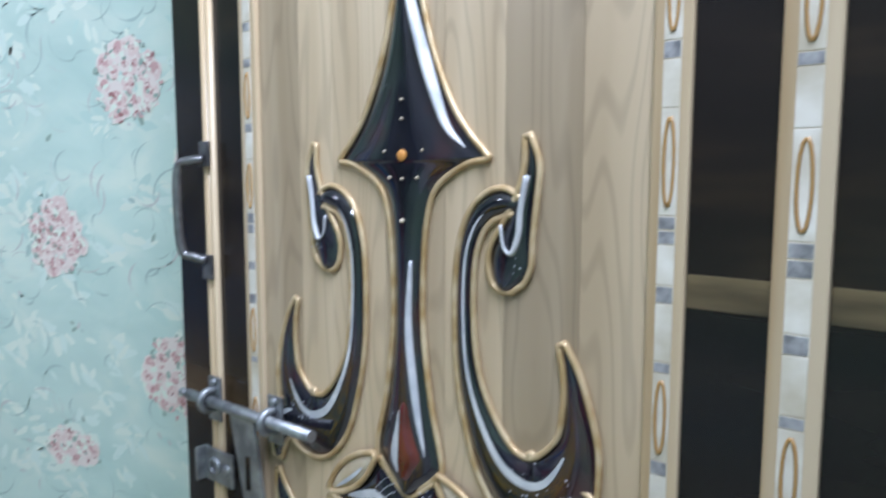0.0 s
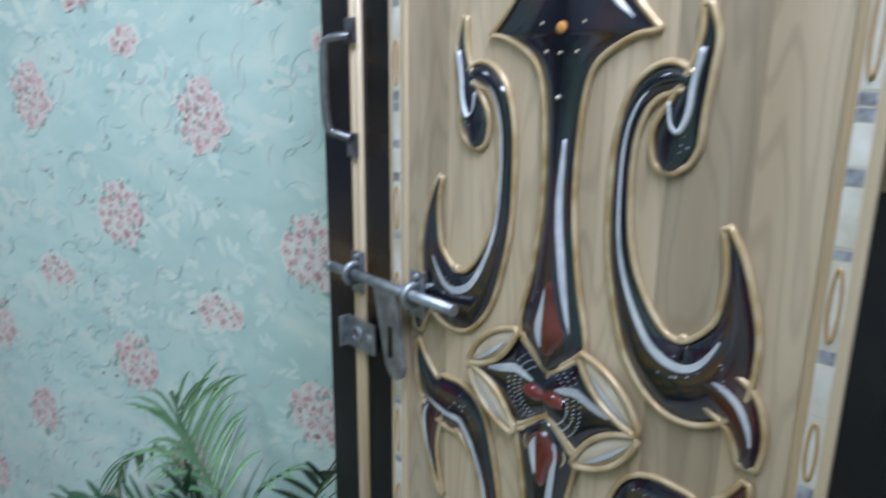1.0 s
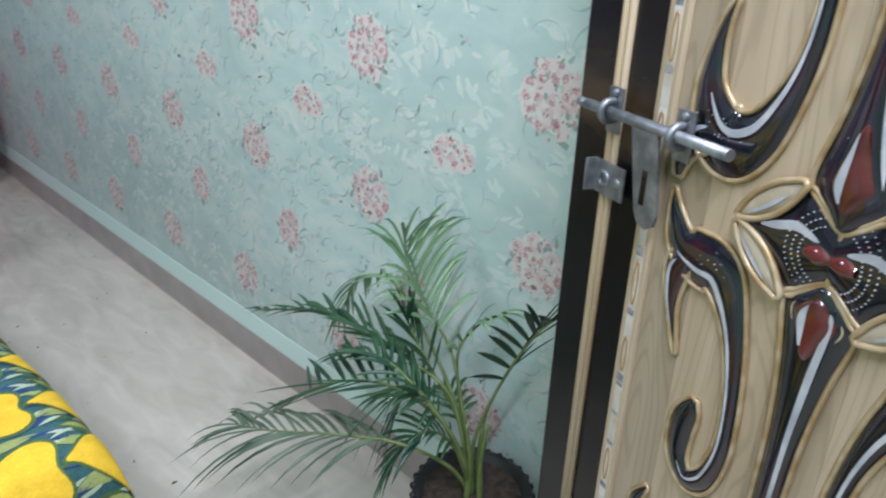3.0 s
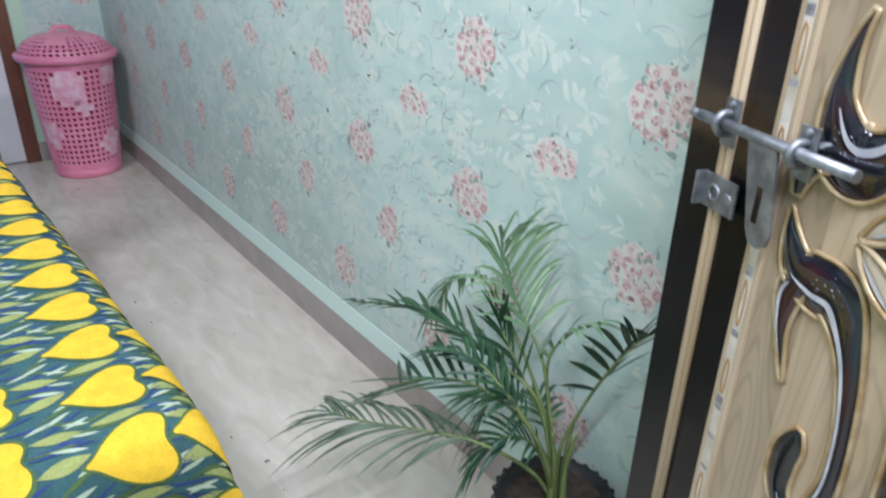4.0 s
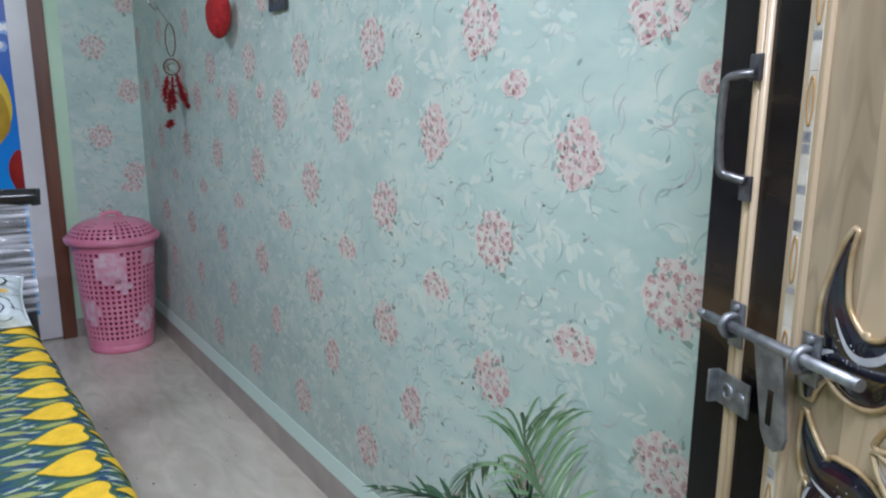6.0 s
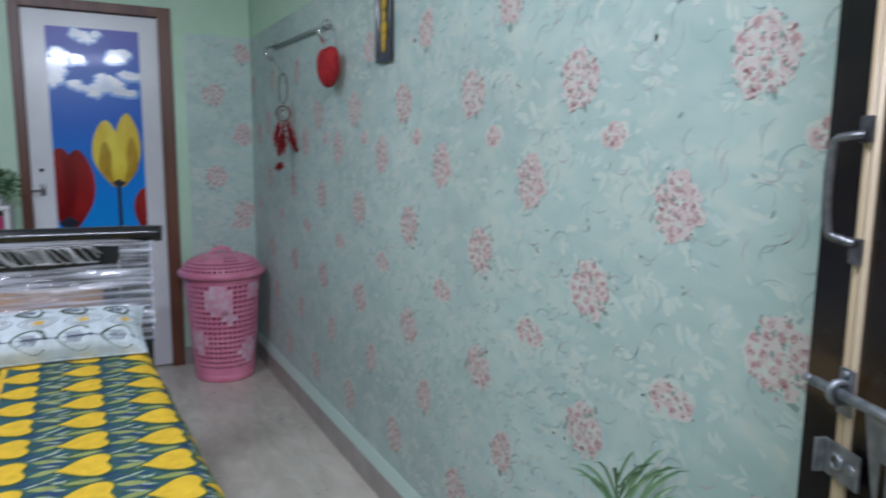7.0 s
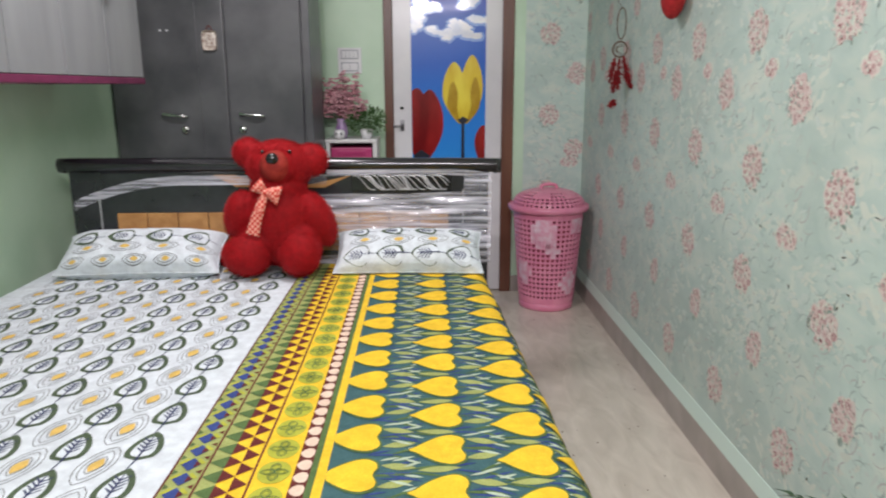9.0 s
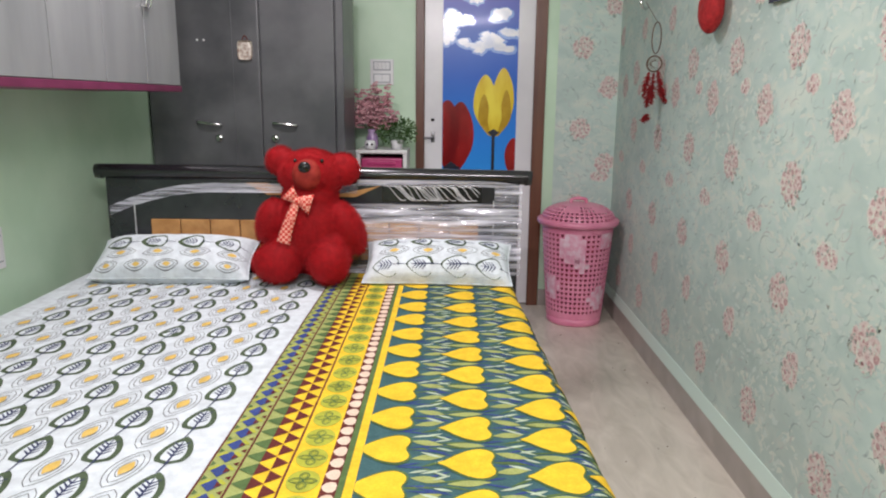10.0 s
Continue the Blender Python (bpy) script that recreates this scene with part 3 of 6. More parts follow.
# orange printed flare on the arrowhead as a raised dot, small dots around
for q, w in (((0.0, 1.405), 0.0055), ((0.022, 1.409), 0.0016), ((-0.022, 1.409), 0.0016), ((0.0, 1.436), 0.0014), ((0.0, 1.452), 0.0014), ((0.0, 1.385), 0.0014), ((0.0, 1.349), 0.0022), ((0.016, 1.386), 0.0016), ((-0.016, 1.386), 0.0016)):
    bm = bmesh.new()
    bmesh.ops.create_icosphere(bm, subdivisions=2, radius=1, matrix=pose(CX + q[0], 0.0085 - 8 * abs(q[0]) * 0.012, q[1]) @ Matrix.Diagonal((w, 0.0022, w, 1)))
    part("stud", bm, M["flare_orange"] if w > 0.003 else M["petal_beige"], door, "orange printed flare, as a raised dot" if w > 0.003 else "", True)
rng = random.Random(77)
bm = bmesh.new()
for z0, p0, rx, rz, n in ((1.150, 0.14, 0.03, 0.012, 16), (1.150, -0.14, 0.03, 0.012, 16), (1.02, 0.12, 0.02, 0.012, 10), (1.02, -0.12, 0.02, 0.012, 10), (1.46, 0.0, 0.025, 0.03, 8), (1.16, 0.0, 0.015, 0.02, 6), (1.318, 0.117, 0.008, 0.008, 4), (1.318, -0.117, 0.008, 0.008, 4)):
    for k in range(n):
        bmesh.ops.create_icosphere(bm, subdivisions=1, radius=rng.uniform(0.0004, 0.0009), matrix=Matrix.Translation((CX + p0 + rng.uniform(-rx, rx), 0.0062, z0 + rng.uniform(-rz, rz))))
part("speckles", bm, M["pearl"], door, "fine pale speckles of the print")
# hardware on the door
bm = bmesh.new()
px = C + 0.287
box(bm, px - 0.009, 0.008, 1.398, px + 0.009, 0.012, 1.426, 0.001)
box(bm, px - 0.009, 0.008, 1.270, px + 0.009, 0.012, 1.298, 0.001)
tube(bm, spline([(px, 0.012, 1.406), (px + 0.010, 0.024, 1.404), (px + 0.022, 0.030, 1.396), (px + 0.024, 0.031, 1.35), (px + 0.020, 0.030, 1.304), (px + 0.010, 0.022, 1.296), (px, 0.012, 1.292)], 6), 0.0052, 8, flat=1.0)
pull = part("pull_handle", bm, M["dark_steel"], door, "grey steel pull handle")
bm = bmesh.new()
zb = 1.131
tube(bm, [(C + 0.334, 0.021, zb), (C + 0.320, 0.021, zb)], 0.0052, 12)
tube(bm, [(C + 0.320, 0.021, zb), (C + 0.097, 0.021, zb + 0.002)], 0.0062, 14)
bolt = part("slide_bolt", bm, M["steel"], door, "long steel sliding bolt")
bm = bmesh.new()
for p in (0.280, 0.168):
    box(bm, C + p - 0.012, 0.009, zb - 0.026, C + p + 0.012, 0.012, zb + 0.026, 0.001)
    tube(bm, spline([(C + p, 0.012, zb - 0.011), (C + p, 0.024, zb - 0.010), (C + p, 0.030, zb), (C + p, 0.024, zb + 0.010), (C + p, 0.012, zb + 0.011)], 4), 0.0046, 8)
    bmesh.ops.create_icosphere(bm, subdivisions=2, radius=0.005, matrix=Matrix.Translation((C + p, 0.012, zb + 0.02)))
part("bolt_bracket", bm, M["steel"], bolt)
bm = bmesh.new()
pts = [(0.234, 1.130), (0.191, 1.130), (0.175, 1.044), (0.179, 1.030), (0.190, 1.023), (0.203, 1.026), (0.211, 1.038)]
for dy in (0.020, 0.0235):
    vs = [bm.verts.new((C + p, dy, z)) for p, z in pts]
    bm.faces.new(vs if dy > 0.021 else vs[::-1])
bm.verts.ensure_lookup_table()
n = len(pts)
for k in range(n):
    bm.faces.new((bm.verts[k], bm.verts[(k + 1) % n], bm.verts[n + (k + 1) % n], bm.verts[n + k]))
bmesh.ops.recalc_face_normals(bm, faces=bm.faces)
hasp = part("hasp", bm, M["steel"], bolt, "flat steel hasp with a slot")
part("slot", boxed(C + 0.197, 0.0236, 1.048, C + 0.205, 0.0242, 1.086, 0.0002), M["stile"], bolt, "dark slot")
bm = bmesh.new()
box(bm, C + 0.248, 0.009, 1.030, C + 0.306, 0.0125, 1.070, 0.001)
box(bm, C + 0.302, 0.0125, 1.030, C + 0.306, 0.024, 1.070, 0.001)
bmesh.ops.create_icosphere(bm, subdivisions=2, radius=1, matrix=pose(C + 0.260, 0.0125, 1.050) @ Matrix.Diagonal((0.0075, 0.003, 0.0075, 1)))
tube(bm, [(C + 0.282 + 0.0085 * math.cos(a), 0.0135, 1.050 + 0.0085 * math.sin(a)) for a in np.linspace(0, 6.283, 15)[:-1]], 0.0026, 6, True)
part("staple", bm, M["steel"], door, "steel locking staple")
# frame of the entrance
bm = bmesh.new()
box(bm, DX1 - 0.06, Y0 - 0.14, 0, DX1 - 0.001, Y0 + 0.012, DH - 0.001, 0.004)
box(bm, DX0 + 0.001, Y0 - 0.14, 0, DX0 + 0.06, Y0 + 0.012, DH - 0.001, 0.004)
box(bm, DX0 + 0.06, Y0 - 0.14, DH - 0.06, DX1 - 0.06, Y0 + 0.012, DH - 0.001, 0.004)
structure("door_frame_1", bm, M["stile"], "dark timber frame of the entrance", "door frame")

# ---- bed ----
def cloth(name, base, second, rough=0.85, scale=260.0):
    return varied(mat(name, base, rough, spec=0.2), base, second, scale, detail=2, bump=0.25, bump_scale=420)


M["bed_dark"] = varied(mat("bed_dark", (0.02, 0.02, 0.024), 0.24, coat=0.25), (0.012, 0.013, 0.016), (0.028, 0.030, 0.034), 6)
M["roll_black"] = mat("roll_black", (0.012, 0.012, 0.014), 0.18, coat=0.4)
M["bed_tile"] = varied(mat("bed_tile", (0.45, 0.22, 0.08), 0.35), (0.36, 0.17, 0.055), (0.48, 0.25, 0.09), 20)
M["silver"] = varied(mat("silver", (0.4, 0.4, 0.42), 0.25, metal=0.4), (0.45, 0.46, 0.48), (0.66, 0.66, 0.68), 30)
M["yellow"] = cloth("yellow", (0.79, 0.49, 0.028), (0.85, 0.56, 0.045))
M["teal"] = cloth("teal", (0.040, 0.105, 0.115), (0.055, 0.13, 0.135))
M["olive"] = cloth("olive", (0.29, 0.335, 0.10), (0.36, 0.40, 0.15))
M["pale_leaf"] = cloth("pale_leaf", (0.40, 0.50, 0.36), (0.46, 0.55, 0.42))
M["lime"] = cloth("lime", (0.38, 0.40, 0.045), (0.44, 0.45, 0.06))
M["ink_blue"] = cloth("ink_blue", (0.03, 0.055, 0.20), (0.05, 0.08, 0.24))
M["ink_green"] = cloth("ink_green", (0.075, 0.13, 0.045), (0.10, 0.17, 0.06))
M["maroon"] = cloth("maroon", (0.11, 0.022, 0.02), (0.14, 0.03, 0.025))
M["bead_white"] = cloth("bead_white", (0.72, 0.52, 0.40), (0.80, 0.63, 0.50))
M["sheet_white"] = cloth("sheet_white", (0.61, 0.675, 0.71), (0.67, 0.725, 0.755))
M["leaf_ink"] = cloth("leaf_ink", (0.065, 0.095, 0.055), (0.085, 0.12, 0.07))
M["vein_ink"] = cloth("vein_ink", (0.035, 0.045, 0.10), (0.05, 0.06, 0.13))
M["line_ink"] = cloth("line_ink", (0.11, 0.12, 0.125), (0.15, 0.16, 0.16))
M["dot_ink"] = cloth("dot_ink", (0.66, 0.43, 0.10), (0.72, 0.5, 0.16))

BX0, BX1, BY0, BY1, BZ = -2.60, -0.771, 1.20, 3.16, 0.63
bed = thing("bed", "dark wooden double bed with a wide padded-tile headboard", "bed", (0, 0, 0))
part("base", boxed(BX0 + 0.02, BY0 + 0.03, 0.10, BX1 - 0.10, BY1, 0.40, 0.01), M["bed_dark"], bed)
part("mattress", boxed(BX0 + 0.005, BY0 + 0.012, 0.40, BX1 - 0.10, BY1, BZ - 0.012, 0.03), M["sheet_white"], bed)
for x in (BX0 + 0.08, BX1 - 0.20):
    for y in (BY0 + 0.10, BY1 - 0.12):
        part("leg", boxed(x, y, 0.0, x + 0.06, y + 0.06, 0.10, 0.004), M["bed_dark"], bed)
HX0, HX1, HY = -2.520, -0.776, 3.175
hb = part("headboard", boxed(HX0 - 0.006, HY, -0.05, HX1 - 0.004, HY + 0.07, 0.985, 0.012), M["bed_dark"], bed, "dark glossy headboard panel")
hb.location.z = 0.05
bm = bmesh.new()
tube(bm, spline([(HX0 - 0.01, HY + 0.012, 1.004), (HX0 + 0.03, HY + 0.012, 1.008), (-1.66, HY + 0.012, 1.006), (HX1 - 0.03, HY + 0.012, 0.998), (HX1 + 0.012, HY + 0.012, 0.992)], 6), 0.030, 16)
part("top_roll", bm, M["roll_black"], hb, "rounded black top rail", True)
for x0 in (HX0 + 0.11, HX1 - 0.115):
    part("edge_bead", boxed(x0, HY - 0.006, 0.62, x0 + 0.005, HY + 0.004, 0.90, 0.002), M["silver"], hb)
for k in range(11):
    x = -2.341 + k * 0.1265
    part("headboard_tile", boxed(x + 0.002, HY - 0.010, 0.640, x + 0.1245, HY + 0.004, 0.807, 0.003), M["bed_tile"], hb)
for x0, x1 in ((-1.93, -1.84), (-1.47, -1.36)):
    bm = bmesh.new()
    vs = [bm.verts.new(v) for v in ((x0, HY - 0.005, 0.965 if x0 < -1.6 else 0.91), (x1, HY - 0.005, 0.915 if x0 < -1.6 else 0.96), (x1 + 0.16 * (x0 < -1.6), HY - 0.005, 0.915 if x0 < -1.6 else 0.96), (x0 + 0.09 * (x0 < -1.6) - 0.12 * (x0 > -1.6), HY - 0.005, 0.965 if x0 < -1.6 else 0.91))]
    f = bm.faces.new(vs)
    bmesh.ops.recalc_face_normals(bm, faces=[f])
    r = bmesh.ops.extrude_face_region(bm, geom=[f])
    for v in [g for g in r["geom"] if isinstance(g, bmesh.types.BMVert)]:
        v.co.y += 0.01
    part("wing_inlay", bm, M["bed_tile"], hb, "tan wooden inlay")
for s in (1,):
    cx = -1.148
    bm = bmesh.new()
    for k in range(26):
        x0, rise = cx - 0.205 + k * 0.0135 + 0.012 * math.sin(k * 1.1), 0.095 + 0.03 * math.sin(k * 0.8)
        pts = [(x0 + rise * t, HY - 0.004, 0.956 - 0.056 * (0.5 - 0.5 * math.cos(math.pi * t)) + 0.006 * math.sin(6.3 * t)) for t in np.linspace(0, 1, 11)]
        pts = [(x, y, min(max(z, 0.897), 0.961)) for x, y, z in pts if x < cx + 0.203]
        if len(pts) > 2:
            tube(bm, pts, 0.0024, 5)
    part("wave_carving", bm, M["silver"], hb, "silver wavy carving")
    part("carving_frame", boxed(cx - 0.21, HY - 0.003, 0.893, cx + 0.21, HY + 0.004, 0.965, 0.002), M["roll_black"], hb)


def wave(x, y):
    return 0.0035 * noise.noise((x * 5, y * 3.1, 1.7)) + 0.0016 * noise.noise((x * 17, y * 13, 4.2))


def drape(u, v, h, ex, ey, thick=0.0):
    """A point of a cloth that lies on the bed and hangs over its side (u past ex) and foot (v before ey)."""
    r = 0.058

    def fold(d):
        if d <= 0:
            return d, 0.0, 0.0
        a = min(d / r, math.pi / 2)
        return r * math.sin(a), r * (1 - math.cos(a)) + max(0.0, d - r * math.pi / 2), a

    ex = ex + 0.030 + 0.042 * (1.3 - max(min(v, 3.2), 1.0))
    dx, zx, ax = fold(u - (ex - r))
    dy, zy, ay = fold((ey + r) - v)
    drop = zx + zy
    flare = 0.03 * min(drop, 0.3) + (0.012 * math.sin(u * 23 + v * 17) * min(1.0, drop * 5) if drop > 0 else 0)
    x = ex - r + dx + h * math.sin(ax) + (flare if ax > 0 else 0)
    y = ey + r - dy - h * math.sin(ay) - (flare if ay > 0 else 0)
    z = BZ + thick - drop + h * math.cos(ax) * math.cos(ay) + wave(u, v)
    return (x, y, max(z, 0.04))


def printed(s, put, pts, h, m):
    """A printed shape that follows the folds of its cloth."""
    c = np.mean(np.array(pts, float), axis=0)
    n, k = len(s.v), len(pts)
    s.v.append(put(c[0], c[1], h))
    for f in (0.34, 0.67, 1.0):
        s.v += [put(c[0] + (x - c[0]) * f, c[1] + (y - c[1]) * f, h) for x, y in pts]
    for i in range(k):
        j = (i + 1) % k
        s.f.append((n, n + 1 + i, n + 1 + j))
        s.m.append(m)
        for r in (0, 1):
            s.f.append((n + 1 + r * k + i, n + 1 + (r + 1) * k + i, n + 1 + (r + 1) * k + j, n + 1 + r * k + j))
            s.m.append(m)


def surface(s, u0, u1, v0, v1, nu, nv, place, m):
    n = len(s.v)
    for i in range(nu + 1):
        for j in range(nv + 1):
            s.v.append(place(u0 + (u1 - u0) * i / nu, v0 + (v1 - v0) * j / nv, 0))
    for i in range(nu):
        for j in range(nv):
            a = n + i * (nv + 1) + j
            s.f.append((a, a + nv + 1, a + nv + 2, a + 1))
            s.m.append(m)


def lens(cx, cy, length, width, ang, n=7, tip=0.5):
    """A pointed leaf outline."""
    out = []
    for k in range(2 * n):
        t = k / n if k < n else 2 - k / n
        w = width * math.sin(math.pi * t ** (0.8 if tip > 0.5 else 1.0)) * (1 if k < n else -1) * 0.5
        x, y = (t - 0.5) * length, w
        out.append((cx + x * math.cos(ang) - y * math.sin(ang), cy + x * math.sin(ang) + y * math.cos(ang)))
    return out


def leaf_outline(cx, cy, L, W, ang, n=10):
    out = []
    for k in range(2 * n):
        t = k / n if k < n else 2 - k / n
        w = W * 2.0 * t ** 0.75 * (1 - t) ** 0.36 * (1 if k < n else -1)
        x = (t - 0.5) * L
        out.append((cx + x * math.cos(ang) - w * math.sin(ang), cy + x * math.sin(ang) + w * math.cos(ang)))
    return out


def leaf_print(s, put, cx, cy, ang, size=1.0, wide=0.0265, ink=1, base=0):
    """The printed leaf: dark rim, white inside, vein and stalk."""
    L, W = 0.088 * size, wide * size
    s.fan([put(x, y, 0.0012) for x, y in leaf_outline(cx, cy, L, W, ang)], ink)
    s.fan([put(x, y, 0.0016) for x, y in leaf_outline(cx + 0.004 * size * math.cos(ang), cy + 0.004 * size * math.sin(ang), L * 0.72, W * 0.66, ang)], base)
    ca, sa = math.cos(ang), math.sin(ang)

    def stroke(x0, y0, x1, y1, w):
        dx, dy = x1 - x0, y1 - y0
        d = math.hypot(dx, dy)
        nx, ny = -dy / d * w, dx / d * w
        q = [(x0 + nx, y0 + ny), (x1 + nx * 0.5, y1 + ny * 0.5), (x1 - nx * 0.5, y1 - ny * 0.5), (x0 - nx, y0 - ny)]
        s.poly([put(cx + a * ca - b * sa, cy + a * sa + b * ca, 0.0020) for a, b in q], 4)

    stroke(0.044 * size, 0, -0.026 * size, 0, 0.0021 * size)
    for t in (-0.010, 0.000, 0.010, 0.020):
        for sg in (1, -1):
            stroke(t * size, 0, (t - 0.012) * size, sg * wide * 0.46 * size, 0.0021 * size)
    stroke(0.042 * size, 0, 0.072 * size, 0.004 * sg, 0.0014 * size)


def ring_print(s, put, cx, cy, ang, rx, ry, w, m, h=0.0012, n=14):
    ca, sa = math.cos(ang), math.sin(ang)
    a_, b_ = [], []
    for k in range(n + 1):
        a = 2 * math.pi * k / n
        sharp = 1 + 0.25 * abs(math.cos(a)) ** 6
        for lst, e in ((a_, 0), (b_, w)):
            x, y = (rx - e) * math.cos(a) * sharp, (ry - e) * math.sin(a)
            lst.append(put(cx + x * ca - y * sa, cy + x * sa + y * ca, h))
    s.strip(a_, b_, m)


SHEET_INKS = [M["sheet_white"], M["leaf_ink"], M["line_ink"], M["dot_ink"], M["vein_ink"]]
s = Sheet()
put = lambda u, v, h: drape(u, v, h, BX1 - 0.02, BY0 + 0.015)
SX0, SX1 = BX0 + 0.002, -1.50
surface(s, SX0, SX1, 0.80, BY1 - 0.01, 44, 96, put, 0)
for i in range(-1, 7):
    for j in range(-6, 11):
        cx, cy = -1.648 - 0.1515 * i, 1.617 + 0.1525 * j
        if SX0 + 0.05 < cx < -1.59 and 0.86 < cy < BY1 - 0.07:
            leaf_print(s, put, cx, cy, 4.70 + 0.05 * math.sin(7 * i + 3 * j), 1.38)
        dx, dy = cx - 0.073, cy - 0.077
        if SX0 + 0.05 < dx < -1.59 and 0.88 < dy < BY1 - 0.07:
            for rx, ry in ((0.060, 0.035), (0.046, 0.025), (0.028, 0.0165)):
                ring_print(s, put, dx, dy, 1.38, rx, ry, 0.0019, 2)
            s.fan([put(x, y, 0.0014) for x, y in lens(dx, dy, 0.056, 0.027, 1.38)], 3)
tagged(s.make("bedsheet", SHEET_INKS, smooth=True), "white cotton bedsheet printed with grey-green leaves and yellow dots", "bedsheet")

COVER_INKS = [M["teal"], M["yellow"], M["olive"], M["pale_leaf"], M["ink_blue"], M["ink_green"], M["maroon"], M["bead_white"], M["line_ink"], M["lime"]]
s = Sheet()
put = lambda u, v, h: drape(u - 0.006, v, h, BX1 + 0.006, BY0 - 0.012, 0.007)
V0, V1, U1 = 0.78, BY1 - 0.012, -0.47
bedcover = thing("bedcover", "dark teal cotton bedcover with yellow hearts and a striped border", "bedcover")
NB = 110


def band(u0, u1, m):
    surface(s, u0, u1, V0, V1, 2, NB, put, m)


for u0, u1, ink in ((-1.553, -1.548, 6), (-1.548, -1.489, 2), (-1.489, -1.484, 6), (-1.484, -1.450, 2), (-1.450, -1.391, 1), (-1.391, -1.386, 6),
                    (-1.386, -1.310, 1), (-1.310, -1.279, 6), (-1.279, -1.266, 5), (-1.266, -1.247, 1)):
    band(u0, u1, ink)
tri = lambda pts, ink, h=0.0013: s.fan([put(a, b, h) for a, b in pts], ink)
v = V0 + 0.04
while v < V1 - 0.04:
    # blue and maroon lozenges with small teeth along the edges
    tri([(-1.539, v), (-1.519, v - 0.024), (-1.500, v), (-1.519, v + 0.024)], 4)
    tri([(-1.512, v - 0.012), (-1.500, v), (-1.512, v + 0.012)], 6, 0.0016)
    tri([(-1.546, v + 0.017), (-1.536, v + 0.027), (-1.546, v + 0.037)], 5)
    tri([(-1.491, v + 0.019), (-1.502, v + 0.027), (-1.491, v + 0.035)], 6)
    # light zigzag
    for e in (-1, 1):
        tri([(-1.519 + e * 0.006, v + 0.014), (-1.519 + e * 0.022, v + 0.001), (-1.519 + e * 0.027, v + 0.006), (-1.519 + e * 0.011, v + 0.024)], 9, 0.0011)
    v += 0.054
v = V0 + 0.04
while v < V1 - 0.04:
    # green teeth, then two rows of maroon teeth
    tri([(-1.484, v), (-1.467, v - 0.013), (-1.450, v - 0.024), (-1.450, v + 0.024), (-1.467, v + 0.013)], 5)
    tri([(-1.421, v), (-1.450, v - 0.024), (-1.450, v + 0.024)], 6)
    tri([(-1.391, v + 0.0272), (-1.421, v + 0.002), (-1.421, v + 0.052)], 6)
    v += 0.0545
v = V0 + 0.06
while v < V1 - 0.06:
    s.fan([put(-1.348 + 0.033 * math.cos(a), v + 0.042 * math.sin(a), 0.0010) for a in np.linspace(0, 6.283, 19)[:-1]], 9)
    for a in (0.0, 1.571, 3.142, 4.712):
        ring_print(s, put, -1.348 + 0.014 * math.cos(a), v + 0.018 * math.sin(a), a, 0.012, 0.0105, 0.0022, 5, 0.0015)
        ring_print(s, put, -1.348 + 0.014 * math.cos(a), v + 0.018 * math.sin(a), a, 0.0075, 0.0060, 0.0012, 5, 0.0015)
    v += 0.0925
v = V0 + 0.03
while v < V1 - 0.03:
    s.fan([put(-1.2945 + x, v + y, 0.0012) for x, y in ((-0.0150, 0.0), (-0.0085, -0.0135), (0.0, -0.0195), (0.0095, -0.0185), (0.0140, -0.008), (0.0145, 0.008), (0.0095, 0.0185), (0.0, 0.0195), (-0.0085, 0.0135))], 7)
    v += 0.047
s.make("striped_border", COVER_INKS, bedcover, "border of olive, maroon and yellow stripes", True)
s = Sheet()
surface(s, -1.247, U1, V0, V1, 36, 110, put, 0)
HEART = [(-0.066, 0.0), (-0.052, 0.010), (-0.030, 0.031), (-0.004, 0.050), (0.024, 0.058), (0.045, 0.046), (0.050, 0.026), (0.042, 0.0)]
HEART = [np.array(p) for p in HEART]
outline = [tuple(p) for p in spline([tuple(p) for p in HEART] + [(x, -y) for x, y in [tuple(p) for p in HEART[1:-1]][::-1]], 3, True)]
rng = random.Random(11)
